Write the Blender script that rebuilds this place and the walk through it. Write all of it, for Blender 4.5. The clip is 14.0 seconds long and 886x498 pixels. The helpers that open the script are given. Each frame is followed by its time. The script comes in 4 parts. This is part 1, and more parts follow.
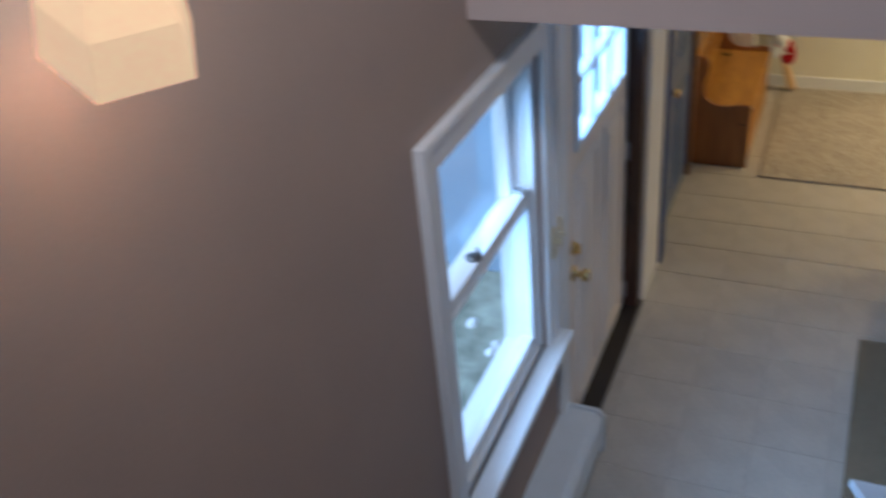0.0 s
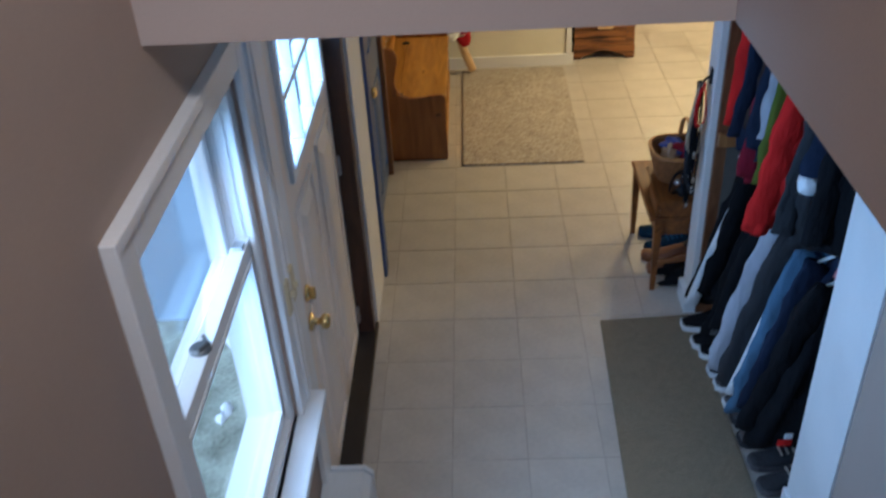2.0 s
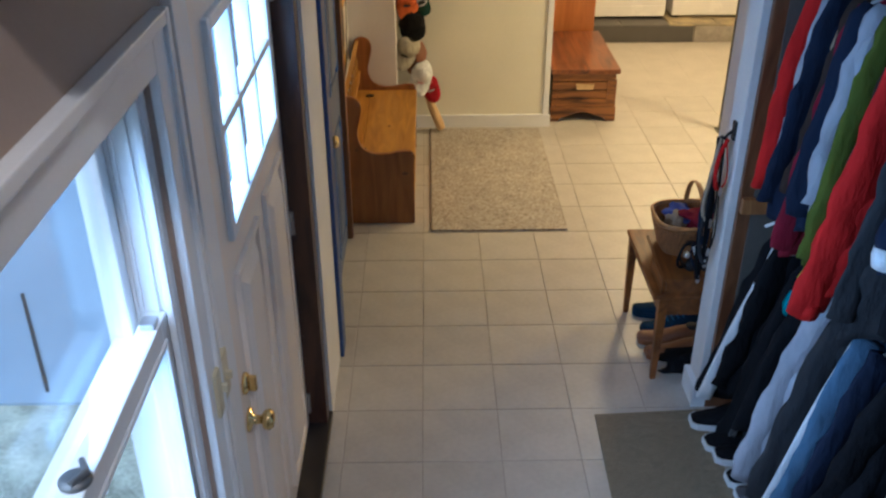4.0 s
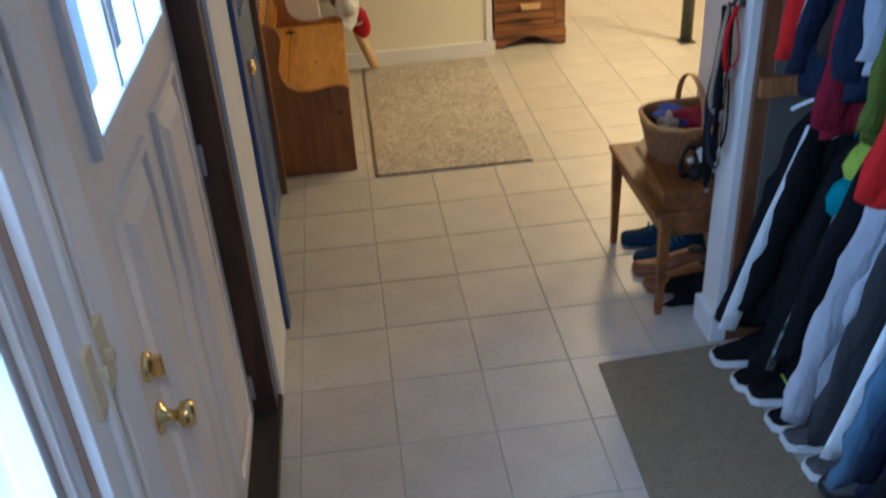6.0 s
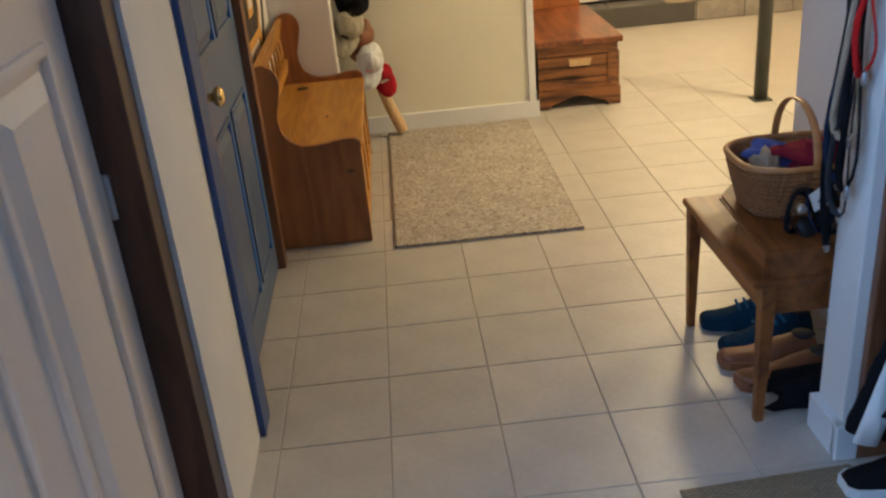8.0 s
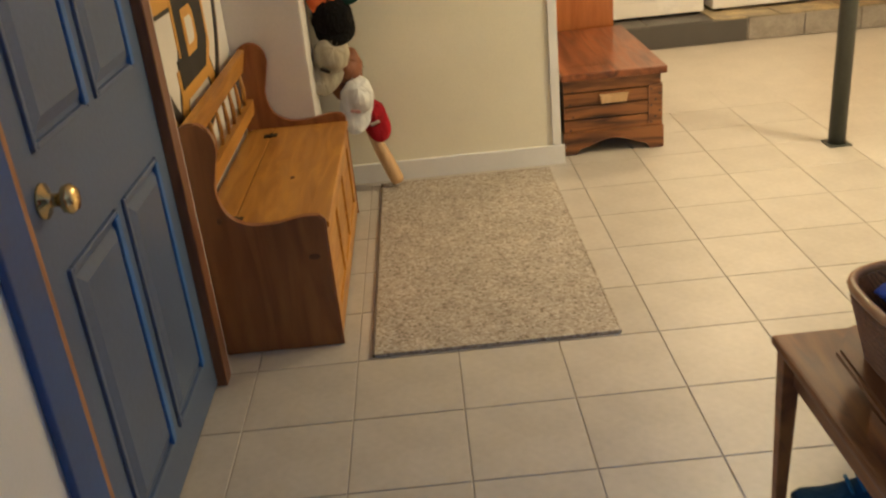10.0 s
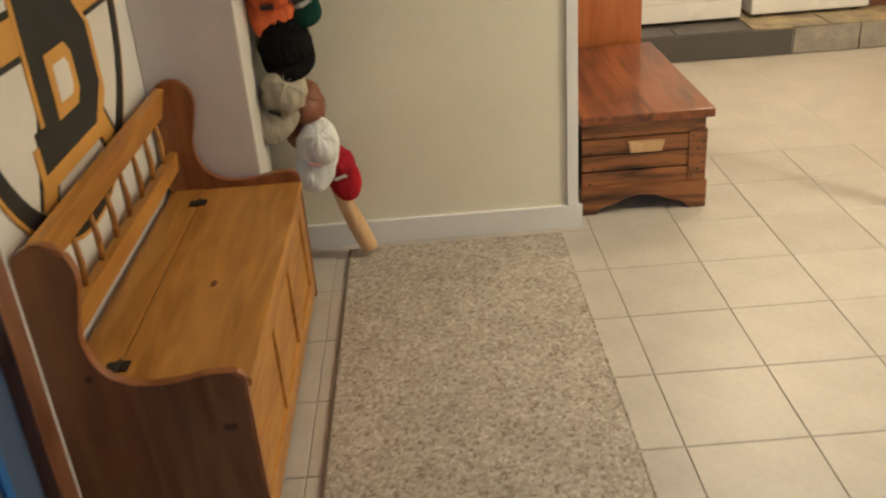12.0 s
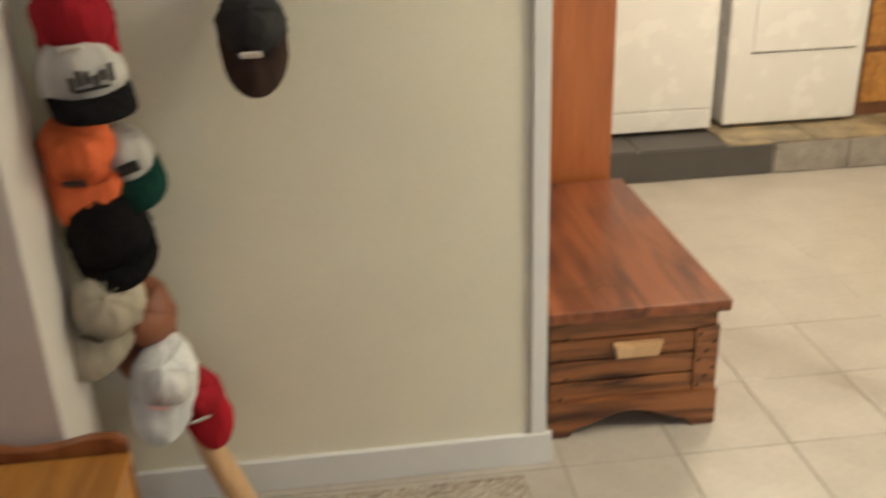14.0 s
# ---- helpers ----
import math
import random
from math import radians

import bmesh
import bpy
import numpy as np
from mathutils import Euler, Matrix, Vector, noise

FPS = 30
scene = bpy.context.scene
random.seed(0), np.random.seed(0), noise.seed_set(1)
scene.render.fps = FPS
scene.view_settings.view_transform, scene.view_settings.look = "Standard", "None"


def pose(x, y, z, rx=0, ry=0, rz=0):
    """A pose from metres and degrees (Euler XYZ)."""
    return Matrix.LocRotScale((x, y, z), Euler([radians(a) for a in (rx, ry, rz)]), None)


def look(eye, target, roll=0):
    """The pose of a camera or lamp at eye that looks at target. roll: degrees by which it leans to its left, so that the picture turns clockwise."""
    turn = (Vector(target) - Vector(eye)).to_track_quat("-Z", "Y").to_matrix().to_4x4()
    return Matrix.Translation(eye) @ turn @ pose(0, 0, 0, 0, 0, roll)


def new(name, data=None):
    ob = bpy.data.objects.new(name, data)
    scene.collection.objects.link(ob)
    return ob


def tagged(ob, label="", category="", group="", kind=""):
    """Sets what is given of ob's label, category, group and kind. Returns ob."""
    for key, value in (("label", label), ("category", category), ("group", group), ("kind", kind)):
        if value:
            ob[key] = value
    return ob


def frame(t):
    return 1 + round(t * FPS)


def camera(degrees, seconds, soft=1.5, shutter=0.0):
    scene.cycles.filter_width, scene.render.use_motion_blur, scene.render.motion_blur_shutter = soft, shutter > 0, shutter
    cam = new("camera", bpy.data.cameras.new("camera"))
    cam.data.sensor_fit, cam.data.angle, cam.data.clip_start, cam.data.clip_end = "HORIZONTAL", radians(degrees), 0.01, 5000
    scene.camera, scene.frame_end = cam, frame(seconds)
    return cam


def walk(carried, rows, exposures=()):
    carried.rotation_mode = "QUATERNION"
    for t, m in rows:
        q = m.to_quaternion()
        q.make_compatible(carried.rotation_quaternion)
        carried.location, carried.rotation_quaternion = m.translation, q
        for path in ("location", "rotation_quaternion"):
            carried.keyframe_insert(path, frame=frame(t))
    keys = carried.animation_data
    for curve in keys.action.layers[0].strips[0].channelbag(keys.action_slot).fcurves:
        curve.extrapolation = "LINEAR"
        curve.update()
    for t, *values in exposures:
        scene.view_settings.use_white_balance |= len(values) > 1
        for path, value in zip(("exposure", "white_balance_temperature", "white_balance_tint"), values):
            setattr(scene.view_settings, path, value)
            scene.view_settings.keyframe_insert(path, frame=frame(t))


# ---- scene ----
cam = camera(51.8, 14.0, 2.3, 0.5)
PATH = [
    (0, (0.107, -0.030, 2.911), (-0.630, 1.497, 1.851), -5.7),
    (0.5, (-0.088, 0.140, 2.841), (-0.397, 1.749, 1.693), -5.6),
    (1, (-0.163, 0.190, 2.812), (-0.306, 1.791, 1.622), -7.5),
    (1.5, (-0.179, 0.352, 2.776), (-0.351, 1.956, 1.592), -4.7),
    (2, (-0.161, 0.480, 2.766), (-0.245, 2.137, 1.651), -3.5),
    (2.5, (-0.217, 0.611, 2.718), (-0.232, 2.312, 1.666), -3.1),
    (3, (-0.231, 0.773, 2.597), (-0.360, 2.513, 1.618), -3.8),
    (3.2, (-0.236, 0.837, 2.565), (-0.314, 2.550, 1.535), -1.7),
    (5.3, (-0.310, 1.358, 2.164), (-0.180, 3.142, 1.268), -1.8),
    (5.5, (-0.300, 1.424, 2.123), (-0.178, 3.192, 1.196), -2.4),
    (6, (-0.316, 1.558, 1.979), (-0.166, 3.258, 0.936), -3.8),
    (6.5, (-0.280, 1.710, 1.883), (-0.188, 3.373, 0.775), -3.5),
    (7, (-0.224, 1.827, 1.770), (-0.150, 3.548, 0.754), -2.0),
    (7.5, (-0.217, 2.012, 1.654), (-0.035, 3.815, 0.808), -2.9),
    (8, (-0.182, 2.202, 1.526), (-0.122, 4.012, 0.678), -5.3),
    (8.5, (-0.127, 2.408, 1.460), (-0.051, 4.224, 0.625), -2.9),
    (9, (-0.070, 2.686, 1.466), (0.012, 4.509, 0.647), -4.0),
    (9.2, (-0.030, 2.782, 1.436), (0.014, 4.612, 0.630), -4.6),
    (11.3, (-0.001, 3.701, 1.446), (-0.017, 5.490, 0.553), -6.2),
    (11.5, (0.020, 3.813, 1.457), (0.014, 5.625, 0.610), -6.3),
    (12, (0.054, 4.077, 1.453), (0.065, 5.863, 0.553), -4.4),
    (12.5, (0.054, 4.369, 1.447), (0.126, 6.147, 0.534), -4.1),
    (13, (0.012, 4.636, 1.461), (0.069, 6.425, 0.568), -5.1),
    (13.5, (0.052, 4.903, 1.472), (0.044, 6.714, 0.623), -6.0),
    (14, (0.117, 5.151, 1.471), (0.312, 6.969, 0.661), -2.1),
]
EXPOSURES = [(0.0, 0.08, 4800, 7), (0.5, 0.0, 4700, 5), (1.5, 0.06, 4850, 6), (3.0, 0.24, 5050, 8), (6.5, 0.38, 4900, 8), (9.2, 0.36, 4950, 9), (11.3, 0.27, 4550, 10), (14.0, 0.29, 4200, 10)]
walk(cam, [(t, look(eye, target, roll)) for t, eye, target, roll in PATH], EXPOSURES)

# ---- light ----
world = bpy.data.worlds.new("sky")
scene.world = world
world.use_nodes = True
wn = world.node_tree.nodes
sky = wn.new("ShaderNodeTexSky")
sky.sky_type, sky.sun_disc = "NISHITA", False
sky.sun_elevation, sky.sun_rotation = radians(42), radians(-123)
world.node_tree.links.new(sky.outputs[0], wn["Background"].inputs[0])
wn["Background"].inputs[1].default_value = 0.15


def lamp(name, kind, energy, color, m, size=0.3, size_y=None, spread=180):
    data = bpy.data.lights.new(name, kind)
    data.energy, data.color = energy, color
    if kind == "AREA":
        data.shape = "RECTANGLE" if size_y else "DISK"
        data.size = size
        data.spread = radians(spread)
        if size_y:
            data.size_y = size_y
    elif kind == "SUN":
        data.angle = radians(size)
    else:
        data.shadow_soft_size = size
    ob = new(name, data)
    ob.matrix_world = m
    return ob


DAY, WARM = (0.42, 0.67, 1.0), (1.0, 0.665, 0.27)
lamp("sun", "SUN", 2.6, (0.88, 0.95, 1.0), look((-4.0, -2.6, 4.4), (0, 0, 0)), 70)
lamp("window_daylight", "AREA", 7.5, DAY, look((-0.84, 2.175, 1.32), (1.0, 2.75, 1.05)), 0.6, 0.9, 120)
lamp("door_daylight", "AREA", 6, DAY, look((-0.83, 3.37, 1.585), (0.5, 3.37, 1.585)), 0.68, 0.45)
lamp("room_lamp", "AREA", 42, (1.0, 0.66, 0.275), look((2.55, 6.03, 2.10), (2.55, 6.03, 0)), 0.34)
lamp("laundry_fill", "AREA", 27, (1.0, 0.61, 0.24), look((1.9, 8.5, 2.10), (1.9, 8.5, 0)), 0.6)
lamp("hall_lamp", "AREA", 20, WARM, look((1.45, 6.65, 2.11), (0.6, 5.6, 0)), 0.4)
lamp("sconce_bulb", "POINT", 0.9, (1.0, 0.70, 0.45), pose(-0.62, 0.74, 2.635), 0.03)
lamp("landing_fill", "AREA", 10, (1.0, 0.82, 0.66), look((-0.05, 0.45, 3.80), (-0.62, 1.75, 2.45)), 0.35, spread=115)
lamp("upstairs_daylight", "AREA", 7, (0.50, 0.73, 1.0), look((-0.10, -1.5, 3.05), (-0.45, 3.0, 1.1)), 0.7, 1.2)

# ---- materials ----


def material(name, color, rough=0.6, metal=0.0, var=0.15, scale=8.0, fine=90.0, bump=0.15, stretch=(1, 1, 1), tint=None, spec=0.5,
             per_object=0.0, coat=0.0, dist=0.002):
    m = bpy.data.materials.new(name)
    m.use_nodes = True
    nt = m.node_tree
    n, link = nt.nodes, nt.links.new
    b = n["Principled BSDF"]
    tc = n.new("ShaderNodeTexCoord")
    mp = n.new("ShaderNodeMapping")
    mp.inputs["Scale"].default_value = stretch
    link(tc.outputs["Object"], mp.inputs["Vector"])
    big = n.new("ShaderNodeTexNoise")
    big.inputs["Scale"].default_value, big.inputs["Detail"].default_value = scale, 4
    small = n.new("ShaderNodeTexNoise")
    small.inputs["Scale"].default_value, small.inputs["Detail"].default_value = fine, 3
    for t in (big, small):
        link(mp.outputs[0], t.inputs["Vector"])
    mix = n.new("ShaderNodeMath")
    mix.operation = "MULTIPLY_ADD"
    link(big.outputs["Fac"], mix.inputs[0])
    mix.inputs[1].default_value = 0.65
    half = n.new("ShaderNodeMath")
    half.operation = "MULTIPLY"
    link(small.outputs["Fac"], half.inputs[0])
    half.inputs[1].default_value = 0.35
    link(half.outputs[0], mix.inputs[2])
    ramp = n.new("ShaderNodeValToRGB")
    lo = [c * (1 - var) for c in color]
    hi = [min(1.0, c * (1 + var)) for c in (tint or color)]
    ramp.color_ramp.elements[0].position, ramp.color_ramp.elements[1].position = 0.32, 0.68
    ramp.color_ramp.elements[0].color, ramp.color_ramp.elements[1].color = (*lo, 1), (*hi, 1)
    link(mix.outputs[0], ramp.inputs["Fac"])
    out = ramp.outputs["Color"]
    if per_object:
        info = n.new("ShaderNodeObjectInfo")
        rng = n.new("ShaderNodeMapRange")
        rng.inputs["To Min"].default_value, rng.inputs["To Max"].default_value = 1 - per_object, 1 + per_object
        link(info.outputs["Random"], rng.inputs["Value"])
        hsv = n.new("ShaderNodeHueSaturation")
        link(rng.outputs[0], hsv.inputs["Value"])
        link(out, hsv.inputs["Color"])
        out = hsv.outputs["Color"]
    link(out, b.inputs["Base Color"])
    rr = n.new("ShaderNodeMapRange")
    rr.inputs["To Min"].default_value, rr.inputs["To Max"].default_value = max(0.02, rough - 0.12), min(1, rough + 0.12)
    link(big.outputs["Fac"], rr.inputs["Value"])
    link(rr.outputs[0], b.inputs["Roughness"])
    b.inputs["Metallic"].default_value = metal
    b.inputs["Specular IOR Level"].default_value = spec
    b.inputs["Coat Weight"].default_value = coat
    if bump:
        bp = n.new("ShaderNodeBump")
        bp.inputs["Strength"].default_value, bp.inputs["Distance"].default_value = bump, dist
        link(small.outputs["Fac"], bp.inputs["Height"])
        link(bp.outputs[0], b.inputs["Normal"])
    return m


def wood(name, color, dark, ring=14.0, stretch=(6, 1, 6), rough=0.4, coat=0.15):
    m = material(name, color, rough, coat=coat, bump=0.12, fine=60, scale=5, stretch=stretch)
    nt = m.node_tree
    n, link = nt.nodes, nt.links.new
    b = n["Principled BSDF"]
    old = b.inputs["Base Color"].links[0].from_socket
    tc = n.new("ShaderNodeTexCoord")
    mp = n.new("ShaderNodeMapping")
    mp.inputs["Scale"].default_value = [s * 0.5 for s in stretch]
    link(tc.outputs["Object"], mp.inputs["Vector"])
    w = n.new("ShaderNodeTexNoise")
    w.inputs["Scale"].default_value, w.inputs["Detail"].default_value, w.inputs["Distortion"].default_value = ring * 0.5, 5, 1.2
    link(mp.outputs[0], w.inputs["Vector"])
    r = n.new("ShaderNodeValToRGB")
    r.color_ramp.elements[0].position, r.color_ramp.elements[1].position = 0.40, 0.66
    link(w.outputs["Fac"], r.inputs["Fac"])
    mx = n.new("ShaderNodeMixRGB")
    link(r.outputs["Color"], mx.inputs["Fac"])
    link(old, mx.inputs[1])
    mx.inputs[2].default_value = (*dark, 1)
    link(mx.outputs[0], b.inputs["Base Color"])
    return m


def speckle(name, colors, scale=260.0, rough=0.95, bump=0.7, dist=0.006):
    m = material(name, colors[0], rough, bump=0)
    nt = m.node_tree
    n, link = nt.nodes, nt.links.new
    b = n["Principled BSDF"]
    tc = n.new("ShaderNodeTexCoord")
    v = n.new("ShaderNodeTexVoronoi")
    v.inputs["Scale"].default_value = scale
    link(tc.outputs["Object"], v.inputs["Vector"])
    sep = n.new("ShaderNodeSeparateColor")
    link(v.outputs["Color"], sep.inputs[0])
    big = n.new("ShaderNodeTexNoise")
    big.inputs["Scale"].default_value = 9
    link(tc.outputs["Object"], big.inputs["Vector"])
    r = n.new("ShaderNodeValToRGB")
    for i, c in enumerate(colors):
        e = r.color_ramp.elements[i] if i < 2 else r.color_ramp.elements.new(1.0)
        e.position, e.color = i / (len(colors) - 1), (*c, 1)
    link(sep.outputs[0], r.inputs["Fac"])
    mx = n.new("ShaderNodeMixRGB")
    mx.blend_type = "MULTIPLY"
    mx.inputs["Fac"].default_value = 0.35
    link(r.outputs["Color"], mx.inputs[1])
    link(big.outputs["Fac"], mx.inputs[2])
    link(mx.outputs[0], b.inputs["Base Color"])
    bp = n.new("ShaderNodeBump")
    bp.inputs["Strength"].default_value, bp.inputs["Distance"].default_value = bump, dist
    link(sep.outputs[1], bp.inputs["Height"])
    link(bp.outputs[0], b.inputs["Normal"])
    return m


def woven(name, a, c, sx=160.0, sy=60.0):
    m = material(name, a, 0.95, bump=0)
    nt = m.node_tree
    n, link = nt.nodes, nt.links.new
    b = n["Principled BSDF"]
    tc = n.new("ShaderNodeTexCoord")
    mp = n.new("ShaderNodeMapping")
    mp.inputs["Scale"].default_value = (sx, sy, 1)
    link(tc.outputs["Object"], mp.inputs["Vector"])
    br = n.new("ShaderNodeTexBrick")
    br.inputs["Color1"].default_value, br.inputs["Color2"].default_value = (*a, 1), (*[x * 0.75 for x in a], 1)
    br.inputs["Mortar"].default_value = (*c, 1)
    br.inputs["Scale"].default_value, br.inputs["Mortar Size"].default_value = 1.0, 0.035
    link(mp.outputs[0], br.inputs["Vector"])
    link(br.outputs["Color"], b.inputs["Base Color"])
    bp = n.new("ShaderNodeBump")
    bp.inputs["Strength"].default_value, bp.inputs["Distance"].default_value, bp.invert = 0.6, 0.004, True
    link(br.outputs["Fac"], bp.inputs["Height"])
    link(bp.outputs[0], b.inputs["Normal"])
    return m


def glass(name):
    m = bpy.data.materials.new(name)
    m.use_nodes = True
    nt = m.node_tree
    n, link = nt.nodes, nt.links.new
    out = n["Material Output"]
    tr, gl, mx = n.new("ShaderNodeBsdfTransparent"), n.new("ShaderNodeBsdfGlossy"), n.new("ShaderNodeMixShader")
    gl.inputs["Roughness"].default_value = 0.03
    tr.inputs["Color"].default_value = (0.95, 0.98, 0.99, 1)
    mx.inputs[0].default_value = 0.07
    link(tr.outputs[0], mx.inputs[1])
    link(gl.outputs[0], mx.inputs[2])
    link(mx.outputs[0], out.inputs[0])
    return m


def glowing(name, color, strength):
    m = material(name, color, 0.4)
    b = m.node_tree.nodes["Principled BSDF"]
    b.inputs["Emission Color"].default_value, b.inputs["Emission Strength"].default_value = (*color, 1), strength
    return m


TAUPE = material("taupe_paint", (0.385, 0.296, 0.242), 0.75, var=0.06, scale=3, fine=160, bump=0.12)
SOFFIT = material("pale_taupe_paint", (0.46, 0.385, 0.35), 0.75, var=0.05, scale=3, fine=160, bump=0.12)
WHITE = material("white_trim_paint", (0.80, 0.81, 0.82), 0.35, var=0.04, scale=5, fine=120, bump=0.06)
WALLWHITE = material("white_wall_paint", (0.74, 0.72, 0.70), 0.7, var=0.06, scale=4, fine=140, bump=0.2)
CREAM = material("cream_wall_paint", (0.80, 0.775, 0.635), 0.7, var=0.05, scale=3, fine=140, bump=0.1)
COLUMN = material("grey_white_paint", (0.66, 0.63, 0.61), 0.6, var=0.06, scale=5, fine=110, bump=0.15)
CEIL = material("ceiling_white", (0.78, 0.77, 0.74), 0.85, var=0.04)
TILE = material("cream_tile", (0.475, 0.44, 0.39), 0.36, var=0.11, scale=6, fine=45, bump=0.03, per_object=0.04)
GROUT = material("grey_grout", (0.375, 0.34, 0.295), 0.9, var=0.2, scale=20, fine=200, bump=0.3)
DOORPAINT = material("beige_door_paint", (0.84, 0.75, 0.66), 0.45, var=0.05, scale=3, fine=90, bump=0.06)
LOCKMETAL = material("dull_grey_lock_metal", (0.16, 0.165, 0.17), 0.4, 0.6, var=0.2)
DARKWOOD = wood("dark_brown_jamb", (0.060, 0.026, 0.018), (0.028, 0.012, 0.010), stretch=(6, 6, 1), rough=0.45)
BLACKSILL = material("black_threshold", (0.022, 0.018, 0.018), 0.4, var=0.3)
BRASS = material("polished_brass", (0.80, 0.58, 0.24), 0.16, 1.0, var=0.1, bump=0.02)
STEEL = material("brushed_steel", (0.55, 0.55, 0.56), 0.35, 1.0, var=0.15, fine=200)
GREYBLUE = material("grey_blue_door_paint", (0.082, 0.118, 0.225), 0.42, var=0.16, scale=4, fine=70, bump=0.08)
EDGEBLUE = material("bright_blue_edge", (0.040, 0.140, 0.44), 0.4, var=0.2, scale=9, fine=80)
BLUE = material("blue_trim_paint", (0.024, 0.068, 0.235), 0.4, var=0.2, scale=9, fine=80, bump=0.1)
RAWWOOD = wood("raw_orange_wood", (0.42, 0.19, 0.06), (0.25, 0.10, 0.03), stretch=(6, 6, 1))
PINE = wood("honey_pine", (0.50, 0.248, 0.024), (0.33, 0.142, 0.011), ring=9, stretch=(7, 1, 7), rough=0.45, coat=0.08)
PINESHADE = wood("honey_pine_shaded", (0.30, 0.115, 0.028), (0.20, 0.068, 0.015), ring=7, stretch=(7, 7, 1), rough=0.38, coat=0.2)
KNOT = material("dark_wood_knot", (0.13, 0.050, 0.016), 0.5, var=0.3)
CEDAR = wood("red_cedar", (0.235, 0.075, 0.017), (0.075, 0.020, 0.007), ring=6, stretch=(8, 1, 8), rough=0.40, coat=0.15)
CEDARX = wood("worn_cedar_planks", (0.27, 0.105, 0.022), (0.045, 0.013, 0.005), ring=10, stretch=(1, 8, 9), rough=0.42, coat=0.15)
ORANGEWOOD = wood("orange_stained_door", (0.46, 0.165, 0.034), (0.36, 0.115, 0.02), ring=6, stretch=(7, 7, 0.8), rough=0.35, coat=0.2)
TABLEWOOD = wood("brown_table_wood", (0.27, 0.094, 0.017), (0.13, 0.040, 0.009), ring=8, stretch=(7, 1.2, 7), rough=0.5, coat=0.05)
CLOSETWOOD = wood("closet_board", (0.20, 0.085, 0.036), (0.12, 0.045, 0.018), stretch=(6, 6, 1))
BATWOOD = wood("ash_bat_wood", (0.62, 0.42, 0.20), (0.50, 0.32, 0.13), stretch=(6, 6, 1), coat=0.3)
RUG = speckle("speckled_berber", [(0.25, 0.20, 0.145), (0.58, 0.52, 0.44), (0.40, 0.34, 0.27), (0.68, 0.64, 0.57)], 120)
RUGEDGE = material("brown_rug_binding", (0.13, 0.10, 0.08), 0.95, fine=300, bump=0.5)
MAT = woven("olive_jute_weave", (0.36, 0.295, 0.195), (0.12, 0.092, 0.058), 30, 38)
APPLIANCE = material("white_enamel", (0.84, 0.83, 0.82), 0.25, var=0.03, bump=0.02)
GAP = material("dark_gap", (0.03, 0.03, 0.03), 0.8)
SLATE = material("slate_tile", (0.16, 0.16, 0.14), 0.5, var=0.5, scale=7, tint=(0.34, 0.27, 0.14), bump=0.2)
CONCRETE = material("painted_concrete", (0.32, 0.29, 0.25), 0.8, var=0.25, scale=10, bump=0.3)
VINYL = material("grey_vinyl_base", (0.085, 0.080, 0.076), 0.5, var=0.1)
POSTMAT = material("dark_green_steel", (0.055, 0.06, 0.05), 0.45, 0.2, var=0.2)
BASKET = woven("wicker", (0.36, 0.15, 0.045), (0.14, 0.055, 0.018), 70, 70)
HOOP = wood("basket_splint", (0.48, 0.22, 0.07), (0.34, 0.14, 0.04), stretch=(3, 3, 3))
ALMOND = material("almond_plastic", (0.62, 0.55, 0.37), 0.35, var=0.04, bump=0.02)
HEATER = material("white_heater_enamel", (0.70, 0.73, 0.76), 0.4, var=0.05)
CARPET = speckle("stair_carpet", [(0.30, 0.25, 0.21), (0.40, 0.34, 0.29), (0.25, 0.20, 0.17)], 300)
SNOWGRASS = material("thin_winter_grass", (0.25, 0.27, 0.20), 0.9, var=0.5, scale=5, fine=60, bump=0.8, tint=(0.36, 0.38, 0.31))
DRIVE = material("pale_concrete", (0.26, 0.33, 0.40), 0.8, var=0.10, scale=2, fine=60)
SNOW = material("old_snow", (0.86, 0.88, 0.92), 0.6, var=0.05, scale=12, bump=0.5)
SIDING = material("neighbour_siding", (0.55, 0.60, 0.66), 0.7, var=0.08)
CLEAR = glass("window_glass")
SHADE = glowing("frosted_lamp_glass", (1.0, 0.58, 0.27), 0.60)
BULB = glowing("lamp_bulb", (1.0, 0.82, 0.6), 5.0)
BLACK = material("black_ink", (0.018, 0.017, 0.018), 0.55, var=0.2)
GOLD = material("gold_ink", (0.62, 0.33, 0.035), 0.5, var=0.08)
PAPER = material("white_ink", (0.74, 0.70, 0.64), 0.55, var=0.05)


def cloth(name, color, rough=0.9, fine=30, bump=0.9):
    m = material(name, color, rough, var=0.16, scale=16, fine=fine, bump=bump, spec=0.15, stretch=(1, 1, 0.35), dist=0.016)
    return m


C_BLACK = cloth("black_cloth", (0.008, 0.008, 0.010))
C_NAVY = cloth("navy_cloth", (0.016, 0.022, 0.045))
C_RED = cloth("red_fleece", (0.55, 0.018, 0.016))
C_MAROON = cloth("maroon_cloth", (0.20, 0.012, 0.028))
C_GREEN = cloth("olive_green_cloth", (0.095, 0.12, 0.018))
C_BROWN = cloth("dark_brown_cloth", (0.045, 0.030, 0.024))
C_GREY = cloth("light_grey_jersey", (0.40, 0.41, 0.46))
C_CHAR = cloth("charcoal_cloth", (0.038, 0.038, 0.042))
C_WHITE = cloth("white_cloth", (0.72, 0.73, 0.74))
C_BLUE = cloth("sky_blue_cloth", (0.095, 0.165, 0.26))
C_BEIGE = cloth("beige_cloth", (0.40, 0.31, 0.21))
